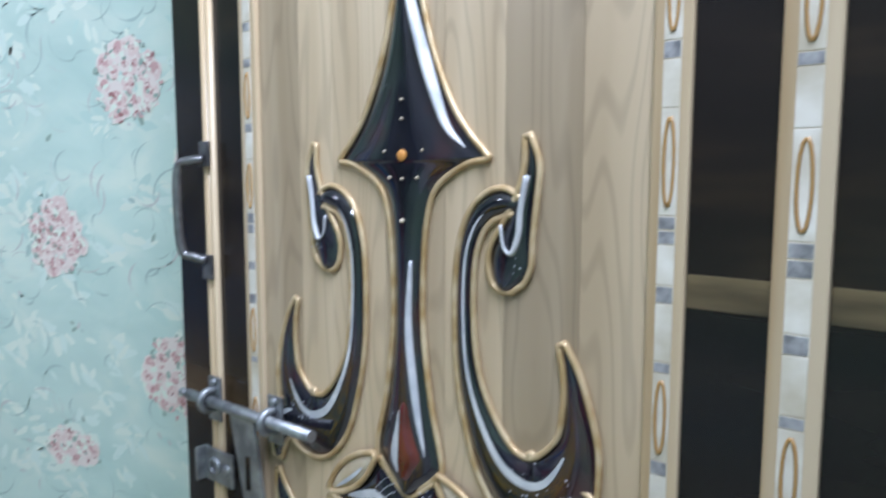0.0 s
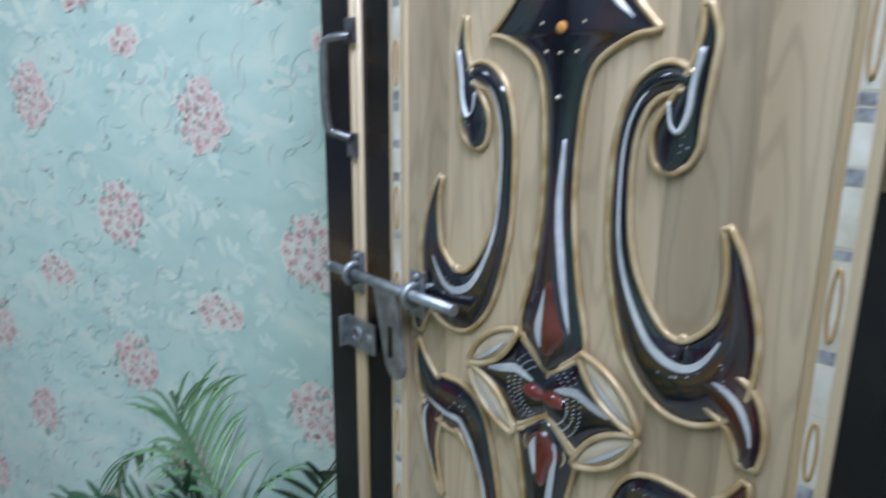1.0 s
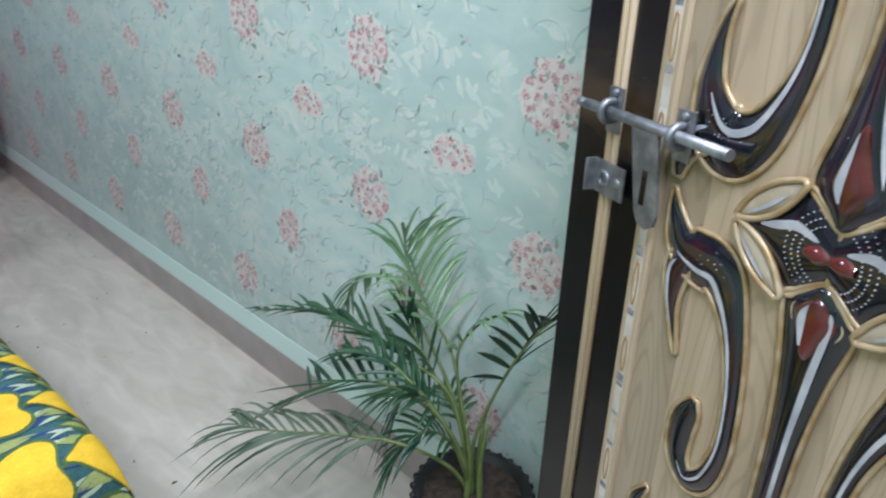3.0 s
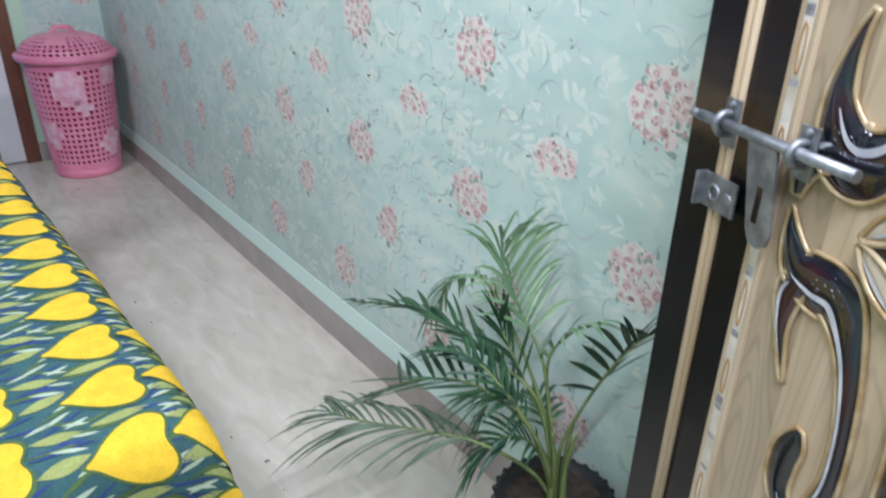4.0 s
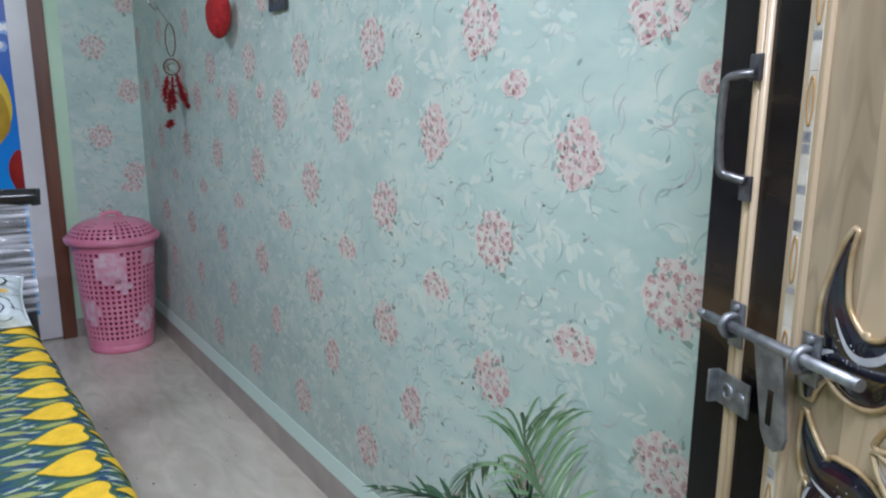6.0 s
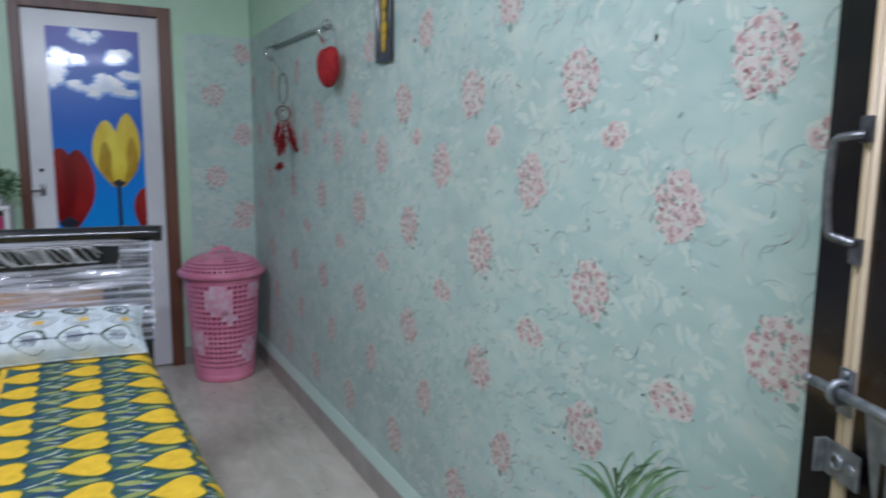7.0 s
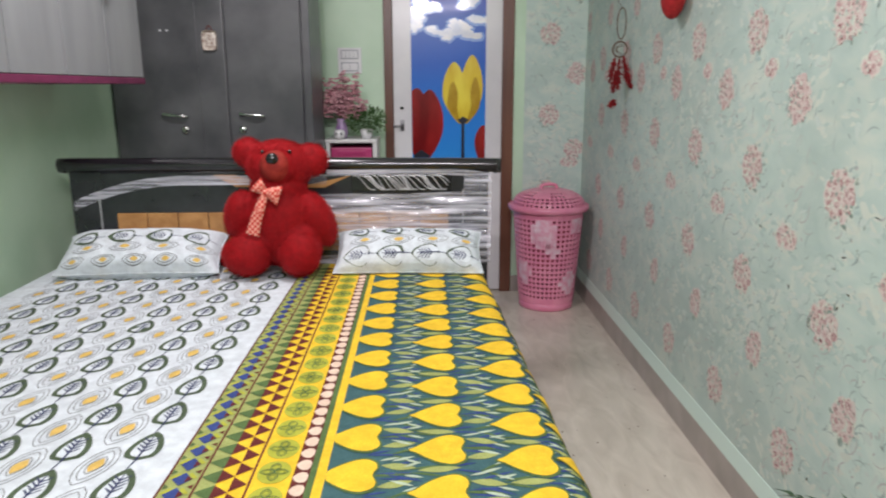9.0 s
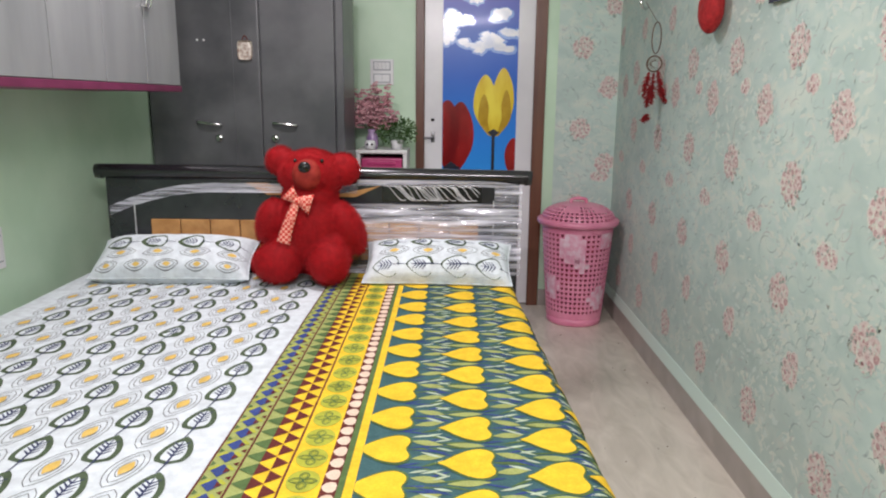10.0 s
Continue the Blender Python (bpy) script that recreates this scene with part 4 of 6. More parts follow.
for cx, y0, step in ((-1.199, 1.472, 0.1485), (-1.022, 1.563, 0.1550), (-0.843, 1.516, 0.1548), (-0.722, 1.365, 0.1560), (-0.54, 1.6, 0.155)):
    for j in range(-7, 11):
        cy = y0 + step * j
        if not (V0 + 0.07 < cy < V1 - 0.07) or cx + 0.05 > U1:
            continue
        left = -1.246
        printed(s, put, [(max(cx + x * 1.10, left), cy + y * 1.12) for x, y in outline], 0.0018, 5)
        printed(s, put, [(max(cx + x, left), cy + y) for x, y in outline], 0.0026, 1)
        # leaves between the hearts
        for k, (dx, dy, L, W, a, ink) in enumerate((
            (0.089, 0.031, 0.072, 0.024, -0.22, 2), (0.089, -0.031, 0.072, 0.024, 0.22, 2), (-0.004, -0.0775, 0.088, 0.022, 0.0, 2),
            (-0.080, 0.036, 0.052, 0.009, -0.42, 3), (-0.080, -0.036, 0.052, 0.009, 0.42, 3), (-0.055, 0.058, 0.040, 0.008, -0.35, 3), (-0.055, -0.058, 0.040, 0.008, 0.35, 3),
            (0.070, 0.060, 0.042, 0.008, 0.30, 3), (0.120, 0.050, 0.040, 0.007, -0.45, 3), (0.120, -0.050, 0.040, 0.007, 0.45, 3),
            (0.085, 0.0, 0.100, 0.010, 0.0, 5), (0.090, 0.010, 0.085, 0.006, 0.10, 4), (0.090, -0.010, 0.085, 0.006, -0.10, 4),
            (-0.070, 0.050, 0.080, 0.007, -0.45, 4), (-0.070, -0.050, 0.080, 0.007, 0.45, 4), (-0.030, 0.066, 0.075, 0.007, -0.25, 5), (-0.030, -0.064, 0.075, 0.007, 0.25, 5),
            (0.105, 0.060, 0.075, 0.008, -0.5, 5), (0.105, -0.060, 0.075, 0.008, 0.5, 5), (0.060, 0.072, 0.080, 0.006, -0.15, 4), (0.050, -0.060, 0.050, 0.006, 0.3, 4))):
            x, y = cx + dx + rng.uniform(-0.004, 0.004), cy + dy + rng.uniform(-0.004, 0.004)
            if x - L / 2 < -1.243 or x + L / 2 > U1 - 0.01 or not V0 + 0.05 < y < V1 - 0.05:
                continue
            printed(s, put, lens(x, y, L, W, a + rng.uniform(-0.1, 0.1), 6), 0.0008 + 0.0003 * (ink in (2, 3)) + 0.00002 * k, ink)
s.make("heart_field", COVER_INKS, bedcover, "dark teal field with yellow hearts", True)

# ---- pillows ----
def pillow(label, loc, rz, w, d, h, seed, rows, rx=0.0):
    ob = thing("pillow", label, "pillow", loc, rz, "pillows on the bed")
    ob.matrix_world = pose(*loc, rx, 0, rz)
    nu, nv = 40, 26

    def top(a, b, lift=0.0, sg=1):
        x, y = a * w / 2, b * d / 2
        e = max(0.0, (1 - abs(a) ** 3.2)) ** 0.5 * max(0.0, (1 - abs(b) ** 3.2)) ** 0.5
        pinch = 1 - 0.06 * (1 - abs(a) ** 2) * (abs(b) > 0.0) * abs(b) ** 4
        wr = 0.006 * noise.noise((x * 12 + seed, y * 12, sg * 3)) + 0.004 * noise.noise((x * 30 + seed, y * 9, sg))
        return (x * (1 - 0.05 * (1 - b * b) * abs(a) ** 5), y * pinch, sg * (h / 2) * e + wr * e + lift * sg)

    s = Sheet()
    for sg in (1, -1):
        n = len(s.v)
        for i in range(nu + 1):
            for j in range(nv + 1):
                s.v.append(top(-1 + 2 * i / nu, -1 + 2 * j / nv, 0, sg))
        for i in range(nu):
            for j in range(nv):
                a = n + i * (nv + 1) + j
                q = (a, a + nv + 1, a + nv + 2, a + 1)
                s.f.append(q if sg > 0 else q[::-1])
                s.m.append(0)
    pt = lambda u, v, hh: top(max(-0.97, min(0.97, u / (w / 2))), max(-0.97, min(0.97, v / (d / 2))), hh * 1.2)
    for r, (kind, v, size) in enumerate(rows):
        n = 4 if size > 0.9 else 5
        for k in range(n):
            u = (k - (n - 1) / 2) * w / (n + 0.35) + (0.03 if r % 2 else 0)
            if kind == "leaf":
                leaf_print(s, pt, u, v * d / 2, 0.02, size * 1.12, 0.034 if size > 1 else 0.024)
            else:
                for rx_, ry_ in ((0.054, 0.027), (0.038, 0.018)):
                    ring_print(s, pt, u, v * d / 2, 0.1, rx_ * size, ry_ * size, 0.0022, 2)
                s.fan([pt(x, y, 0.0014) for x, y in lens(u, v * d / 2, 0.046 * size, 0.022 * size, 0.1)], 3)
    cover = s.make("pillowcase", SHEET_INKS, ob, "", True)
    bm = bmesh.new()
    rim = [(a, b) for a, b in [(-1 + 2 * k / 12, -1) for k in range(12)] + [(1, -1 + 2 * k / 8) for k in range(8)] + [(1 - 2 * k / 12, 1) for k in range(12)] + [(-1, 1 - 2 * k / 8) for k in range(8)]]
    tube(bm, [top(a, b) for a, b in rim], 0.0035, 5, True)
    part("seam", bm, M["sheet_white"], ob, "stitched white edge", True)
    return ob


pillow("plump white pillow with leaf print lying on the leaf bedsheet", (-2.195, 3.045, BZ + 0.080), 2, 0.64, 0.245, 0.165, 1, (("dot", -0.80, 0.70), ("dot", -0.36, 0.91), ("leaf", 0.14, 1.1)), 27)
pillow("white pillow with leaf print lying on the heart bedcover", (-1.118, 3.036, BZ + 0.079), -2, 0.60, 0.235, 0.145, 5, (("leaf", -0.58, 1.15), ("dot", 0.05, 0.95), ("leaf", 0.48, 0.95)), 32)

# ---- plastic film on the headboard ----
film = mat("film", (1, 1, 1), 0.12)
t = film.node_tree
for nd in [q for q in t.nodes if q.type != "OUTPUT_MATERIAL"]:
    t.nodes.remove(nd)
tr, gl, mx = t.nodes.new("ShaderNodeBsdfTransparent"), t.nodes.new("ShaderNodeBsdfPrincipled"), t.nodes.new("ShaderNodeMixShader")
gl.inputs["Roughness"].default_value = 0.13
gl.inputs["Base Color"].default_value = (0.84, 0.85, 0.95, 1)
gl.inputs["Specular IOR Level"].default_value = 0.9
# stretched noise whitens the film in streaks, its highlights put into the mix
lw = t.nodes.new("ShaderNodeTexNoise")
lw.inputs["Scale"].default_value, lw.inputs["Detail"].default_value = 9, 4
mp = t.nodes.new("ShaderNodeMapping")
mp.inputs["Scale"].default_value = (0.40, 1, 8.0)
tc = t.nodes.new("ShaderNodeTexCoord")
t.links.new(tc.outputs["Object"], mp.inputs[0])
t.links.new(mp.outputs[0], lw.inputs["Vector"])
mr = t.nodes.new("ShaderNodeMapRange")
mr.inputs["From Min"].default_value, mr.inputs["From Max"].default_value, mr.inputs["To Min"].default_value, mr.inputs["To Max"].default_value = 0.38, 0.72, 0.12, 0.74
t.links.new(lw.outputs["Fac"], mr.inputs["Value"])
t.links.new(mr.outputs[0], mx.inputs[0])
t.links.new(tr.outputs[0], mx.inputs[1])
t.links.new(gl.outputs[0], mx.inputs[2])
t.links.new(mx.outputs[0], t.nodes["Material Output"].inputs[0])
M["film"] = film
s = Sheet()


def crumple(x, z, h):
    a = 0.018 * noise.noise((x * 1.6, z * 11, 2)) + 0.009 * noise.noise((x * 5 + z * 9, z * 36, 5)) + 0.0022 * noise.noise((x * 16 - z * 12, z * 70, 3)) + 0.0012 * noise.noise((x * 30, z * 60, 8))
    return (x, HY - 0.030 + a, z + 0.02 * noise.noise((x * 3, 0, z)))


wrap = thing("plastic_wrap", "crumpled clear plastic film stretched over the headboard", "plastic film", (0, 0, 0.05))
surface(s, -1.60, HX1 + 0.004, 0.58, 0.888, 90, 80, crumple, 0)
s.make("wide_film", [M["film"]], wrap, "", True)
s = Sheet()
surface(s, -1.46, HX1 + 0.004, 0.960, 0.985, 60, 6, lambda x, z, h: (x, HY - 0.014 + 0.006 * noise.noise((x * 4, z * 40, 6)), z - 0.02 * max(0.0, (x + 1.0) / 0.25) ** 2), 0)
surface(s, HX1 - 0.11, HX1 + 0.004, 0.885, 0.955, 20, 16, crumple, 0)
surface(s, HX0 + 0.014, -1.46, 0.925, 0.965, 60, 8, lambda x, z, h: (x, HY - 0.016 + 0.006 * noise.noise((x * 3, z * 30, 3)), z - 0.10 * max(0.0, (-2.05 - x) / 0.45) ** 2), 0)
s.make("film_band", [M["film"]], wrap, "narrow band of clear film", True)

# ---- red teddy bear ----
M["fur"] = varied(mat("fur", (0.28, 0.004, 0.008), 0.7, spec=0.2), (0.26, 0.003, 0.006), (0.36, 0.005, 0.009), 60, detail=4, bump=0.7, bump_scale=200)
M["fur"].node_tree.nodes["Principled BSDF"].inputs["Sheen Weight"].default_value = 0.35
M["fur"].node_tree.nodes["Principled BSDF"].inputs["Sheen Tint"].default_value = (1.0, 0.12, 0.12, 1)
M["fur_dark"] = varied(mat("fur_dark", (0.22, 0.008, 0.008), 0.7, spec=0.3), (0.24, 0.014, 0.010), (0.34, 0.03, 0.02), 40)
M["black_plastic"] = mat("black_plastic", (0.01, 0.01, 0.01), 0.2)
bear = thing("teddy_bear", "large red plush teddy bear with a checked bow on the bed", "teddy bear", (-1.628, 3.012, BZ + 0.014))
# centre, radii, tilt about y and x
BALLS = (((0.0, 0.00, 0.205), (0.140, 0.100, 0.185), 0, 6), ((0.005, 0.015, 0.425), (0.130, 0.108, 0.100), 0, 0), ((0.0, 0.0, 0.340), (0.110, 0.090, 0.075), 0, 0), ((0.010, -0.060, 0.432), (0.072, 0.062, 0.066), 0, 0),
         ((-0.118, 0.025, 0.476), (0.060, 0.040, 0.058), -15, 0), ((0.128, 0.025, 0.446), (0.066, 0.042, 0.064), 20, 0),
         ((-0.158, -0.01, 0.235), (0.058, 0.064, 0.100), 16, 10), ((0.150, -0.01, 0.215), (0.060, 0.066, 0.118), -22, 10),
         ((-0.096, -0.030, 0.110), (0.082, 0.085, 0.080), 0, 0), ((0.085, -0.030, 0.120), (0.080, 0.085, 0.092), 0, 0),
         ((-0.124, -0.085, 0.084), (0.095, 0.056, 0.080), 0, 0), ((0.082, -0.090, 0.090), (0.082, 0.056, 0.088), 8, 0))
rng = random.Random(5)
bm = bmesh.new()
for c, r, ty, tx in BALLS:
    bmesh.ops.create_icosphere(bm, subdivisions=4, radius=1, matrix=pose(*c, tx, ty, 0) @ Matrix.Diagonal((*r, 1)))
body = part("plush_body", bm, M["fur"], bear, "", True)
rem = body.modifiers.new("joined", "REMESH")
rem.mode, rem.voxel_size, rem.use_smooth_shade = "VOXEL", 0.007, True
sm = body.modifiers.new("soft", "SMOOTH")
sm.iterations, sm.factor = 6, 0.6
s = Sheet()
inv = [(pose(*c, tx, ty, 0) @ Matrix.Diagonal((*r, 1))).inverted() for c, r, ty, tx in BALLS]
for n, (c, r, ty, tx) in enumerate(BALLS):
    m = pose(*c, tx, ty, 0) @ Matrix.Diagonal((*r, 1))
    nm = m.to_3x3().inverted().transposed()
    for k in range(int(420000 * (r[0] * r[1] + r[1] * r[2] + r[0] * r[2]))):
        d = Vector((rng.gauss(0, 1), rng.gauss(0, 1), rng.gauss(0, 1))).normalized()
        p = m @ d
        if any((q @ p).length < 0.97 for i, q in enumerate(inv) if i != n):
            continue
        nn = (nm @ d).normalized()
        tip = (nn + Vector((rng.gauss(0, 0.5), rng.gauss(0, 0.5), rng.gauss(-0.25, 0.5)))).normalized()
        sd = nn.orthogonal().normalized() * 0.0006
        L = rng.uniform(0.006, 0.014)
        s.poly([p - sd - nn * 0.004, p + sd - nn * 0.004, p + tip * L], 0)
s.make("fur", [M["fur"]], bear)
bm = bmesh.new()
bmesh.ops.create_icosphere(bm, subdivisions=3, radius=1, matrix=pose(0.006, -0.128, 0.466) @ Matrix.Diagonal((0.024, 0.016, 0.022, 1)))
part("nose", bm, M["black_plastic"], bear, "shiny black nose", True)
bm = bmesh.new()
bmesh.ops.create_icosphere(bm, subdivisions=3, radius=1, matrix=pose(0.008, -0.086, 0.434) @ Matrix.Diagonal((0.058, 0.048, 0.060, 1)))
part("muzzle", bm, M["fur_dark"], bear, "darker velour muzzle", True)
for x in (-0.040, 0.062):
    bm = bmesh.new()
    bmesh.ops.create_icosphere(bm, subdivisions=2, radius=0.008, matrix=Matrix.Translation((x, -0.070, 0.486)))
    part("eye", bm, M["black_plastic"], bear, "small black eye", True)
check = mat("check", (0.7, 0.1, 0.06), 0.8)
t = check.node_tree
ck = t.nodes.new("ShaderNodeTexChecker")
ck.inputs["Scale"].default_value = 95
ck.inputs["Color1"].default_value, ck.inputs["Color2"].default_value = (0.60, 0.035, 0.025, 1), (0.80, 0.36, 0.28, 1)
tc = t.nodes.new("ShaderNodeTexCoord")
t.links.new(tc.outputs["Object"], ck.inputs["Vector"])
t.links.new(ck.outputs["Color"], t.nodes["Principled BSDF"].inputs["Base Color"])
M["check"] = check
bm = bmesh.new()


def ribbon(pts, w0, w1):
    cl = spline(pts, 8)
    prev = None
    for i, c in enumerate(cl):
        f = i / (len(cl) - 1)
        w = w0 + (w1 - w0) * f
        d = Vector(cl[min(i + 1, len(cl) - 1)] - cl[max(i - 1, 0)])
        sd = d.cross(Vector((0, -1, 0))).normalized() * w
        row = [bm.verts.new(Vector(c) + sd * e + Vector((0, -0.006 * (1 - e * e), 0))) for e in (-1, -0.4, 0.4, 1)]
        if prev:
            for k in range(3):
                bm.faces.new((prev[k], prev[k + 1], row[k + 1], row[k])).smooth = True
        prev = row


ribbon([(-0.030, -0.125, 0.322), (-0.046, -0.142, 0.342), (-0.060, -0.138, 0.356)], 0.014, 0.034)
ribbon([(-0.028, -0.125, 0.322), (0.002, -0.146, 0.318), (0.030, -0.140, 0.310)], 0.014, 0.040)
ribbon([(-0.030, -0.125, 0.322), (-0.045, -0.142, 0.27), (-0.066, -0.140, 0.215), (-0.082, -0.140, 0.160)], 0.015, 0.026)
bmesh.ops.create_icosphere(bm, subdivisions=2, radius=0.014, matrix=Matrix.Translation((-0.03, -0.13, 0.323)))
bow = part("bow", bm, M["check"], bear, "red and cream checked ribbon bow")
bow.location = (0.002, -0.006, 0.018)
sol = bow.modifiers.new("thick", "SOLIDIFY")
sol.thickness = 0.002

# ---- pink laundry basket ----
M["pink"] = varied(mat("pink", (0.76, 0.24, 0.36), 0.32), (0.74, 0.22, 0.35), (0.84, 0.31, 0.44), 8)
# red of the basket's inside, darkened for the shade in there
M["shaded_inner_red"] = varied(mat("shaded_inner_red", (0.2, 0.02, 0.04), 0.6), (0.12, 0.012, 0.03), (0.42, 0.03, 0.05), 7)
M["sticker"] = varied(mat("sticker", (0.74, 0.42, 0.53), 0.4), (0.78, 0.32, 0.45), (0.80, 0.60, 0.68), 26)
bk = thing("laundry_basket", "pink perforated plastic laundry basket with a domed lid", "laundry basket", (-0.274, 4.535, 0))
bk.scale = (1.06, 1.06, 1.06)
H0, R0, R1 = 0.60, 0.160, 0.208


def rad(z):
    return R0 + (R1 - R0) * (z / H0)


def lattice(profile, nseg, holes):
    """A wall of bars and rings that leaves rows of heart-shaped holes."""
    s = Sheet()
    rows = len(profile)
    for i in range(rows - 1):
        (ra, za), (rb, zb) = profile[i], profile[i + 1]
        for k in range(nseg):
            a0, a1 = 2 * math.pi * k / nseg, 2 * math.pi * (k + 1) / nseg
            if holes(i, k):
                # outline of the cell and of its heart-shaped hole, corner by corner
                cell = ((0, 0), (0.5, 0), (1, 0), (1, 0.55), (1, 1), (0.5, 1), (0, 1), (0, 0.55))
                hole = ((0.36, 0.26), (0.5, 0.14), (0.64, 0.26), (0.83, 0.58), (0.74, 0.82), (0.5, 0.72), (0.26, 0.82), (0.17, 0.58))
                P_ = lambda q: ((ra + (rb - ra) * q[1]) * math.cos(a0 + (a1 - a0) * q[0]), (ra + (rb - ra) * q[1]) * math.sin(a0 + (a1 - a0) * q[0]), za + (zb - za) * q[1])
                for e in range(8):
                    s.poly([P_(cell[e]), P_(cell[(e + 1) % 8]), P_(hole[(e + 1) % 8]), P_(hole[e])], 0)
            else:
                s.poly([(r * math.cos(a), r * math.sin(a), z) for r, z, a in ((ra, za, a0), (ra, za, a1), (rb, zb, a1), (rb, zb, a0))], 0)
    return s


def patch(i, k):
    """The unpierced moulded leaf shapes on the wall of the basket."""
    a = (k / 42.0 * 2 * math.pi) % (2 * math.pi)
    z = i / 18.0
    for ca, cz, wa, wz in ((4.35, 0.80, 0.40, 0.16), (4.62, 0.62, 0.17, 0.10), (5.45, 0.90, 0.30, 0.10), (5.3, 0.22, 0.38, 0.12), (3.6, 0.35, 0.3, 0.15), (1.5, 0.7, 0.5, 0.2)):
        if ((a - ca) / wa) ** 2 + ((z - cz) / wz) ** 2 < 1:
            return True
    return False


prof = [(rad(z), z) for z in np.linspace(0.045, H0 - 0.015, 20)]
s = lattice(prof, 42, lambda i, k: 0 < i < 18 and not patch(i, k))
wall = s.make("basket_wall", [M["pink"]], bk, "wall pierced with rows of small heart-shaped holes")
so = wall.modifiers.new("thick", "SOLIDIFY")
so.thickness = 0.004
PATCHES = ((4.35, 0.80, 0.40, 0.16), (4.62, 0.62, 0.17, 0.10), (5.45, 0.90, 0.30, 0.10), (5.3, 0.22, 0.38, 0.12), (3.6, 0.35, 0.3, 0.15))
for ca, cz, wa, wz in PATCHES:
    s = Sheet()
    for i, k in ((i, k) for i in range(1, 18) for k in range(42)):
        a = (k / 42.0 * 2 * math.pi) % (2 * math.pi)
        if ((a - ca) / wa) ** 2 + ((i / 18.0 - cz) / wz) ** 2 < 1:
            (ra, za), (rb, zb) = prof[i], prof[i + 1]
            a0, a1 = 2 * math.pi * k / 42, 2 * math.pi * (k + 1) / 42
            s.poly([((r + 0.002) * math.cos(a), (r + 0.002) * math.sin(a), z) for r, z, a in ((ra, za, a0), (ra, za, a1), (rb, zb, a1), (rb, zb, a0))], 0)
    s.make("leaf_panel", [M["sticker"]], bk, "pale moulded leaf panel")
bm = bmesh.new()
lathe(bm, [(0.0, 0.004), (R0 - 0.006, 0.0), (R0, 0.004), (R0 + 0.002, 0.045), (R0 - 0.004, 0.045), (R0 - 0.008, 0.010), (0.0, 0.010)], 48)
part("foot_ring", bm, M["pink"], bk, "", True)
# added inner sheet whose dark red gives the shaded inside behind the holes
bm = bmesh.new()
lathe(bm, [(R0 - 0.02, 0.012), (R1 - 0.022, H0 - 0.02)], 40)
part("liner", bm, M["shaded_inner_red"], bk, "added dark red sheet for the shaded red inside of the basket", True)
bm = bmesh.new()
lathe(bm, [(0.205, H0 - 0.016), (0.228, H0 - 0.012), (0.236, H0 + 0.002), (0.236, H0 + 0.016), (0.226, H0 + 0.024), (0.212, H0 + 0.024)], 48)
lid = part("lid", bm, M["pink"], bk, "domed lid with a thick rim", True)
dome = [(0.214, H0 + 0.022), (0.207, H0 + 0.042), (0.195, H0 + 0.060), (0.176, H0 + 0.076), (0.150, H0 + 0.090), (0.115, H0 + 0.102), (0.07, H0 + 0.110), (0.0, H0 + 0.113)]
s = lattice(dome, 44, lambda i, k: i in (0, 1, 2) or (i in (3, 4) and (k // 4) % 2 == 0))
dm = s.make("lid_dome", [M["pink"]], lid)
so = dm.modifiers.new("thick", "SOLIDIFY")
so.thickness = 0.004
bm = bmesh.new()
tube(bm, spline([(-0.045, 0, H0 + 0.106), (-0.040, 0, H0 + 0.128), (0, 0, H0 + 0.136), (0.040, 0, H0 + 0.128), (0.045, 0, H0 + 0.106)], 6), 0.010, 8)
part("lid_grip", bm, M["pink"], lid, "", True)

# ---- palm in a pot ----
M["palm"] = varied(mat("palm", (0.05, 0.14, 0.05), 0.4), (0.018, 0.065, 0.034), (0.05, 0.125, 0.05), 12)
toned(M["palm"], 0.65, 1.25)
M["palm_light"] = varied(mat("palm_light", (0.14, 0.25, 0.09), 0.45), (0.13, 0.25, 0.12), (0.25, 0.38, 0.21), 12)
M["palm_dull"] = varied(mat("palm_dull", (0.1, 0.15, 0.09), 0.45), (0.06, 0.10, 0.06), (0.15, 0.20, 0.13), 12)
M["palm_stem"] = varied(mat("palm_stem", (0.16, 0.22, 0.07), 0.5), (0.12, 0.17, 0.05), (0.22, 0.28, 0.10), 20)
M["pot"] = varied(mat("pot", (0.012, 0.012, 0.012), 0.4), (0.008, 0.008, 0.008), (0.02, 0.02, 0.02), 20)
M["soil"] = varied(mat("soil", (0.04, 0.028, 0.02), 0.95), (0.025, 0.018, 0.012), (0.07, 0.05, 0.035), 60, bump=0.8, bump_scale=120)
PX, PY = -0.150, 1.012
palm = thing("potted_palm", "leafy green areca palm in a black plastic pot", "potted palm", (PX, PY, 0))
bm = bmesh.new()
lathe(bm, [(0.0, 0.0), (0.082, 0.0), (0.088, 0.012), (0.108, 0.25), (0.120, 0.254), (0.124, 0.262), (0.122, 0.278), (0.110, 0.280), (0.102, 0.262), (0.0, 0.262)], 36)
pot = part("pot", bm, M["pot"], palm, "black ribbed plastic pot", True)
bm = bmesh.new()
for k in range(28):
    a = 2 * math.pi * k / 28
    bmesh.ops.create_icosphere(bm, subdivisions=1, radius=0.0085, matrix=Matrix.Translation((0.121 * math.cos(a), 0.121 * math.sin(a), 0.274)))
part("scalloped_rim", bm, M["pot"], pot, "", True)
bm = bmesh.new()
lathe(bm, [(0.101, 0.264), (0.06, 0.270), (0.0, 0.266)], 24)
part("soil", bm, M["soil"], pot, "", True)
rng = random.Random(21)


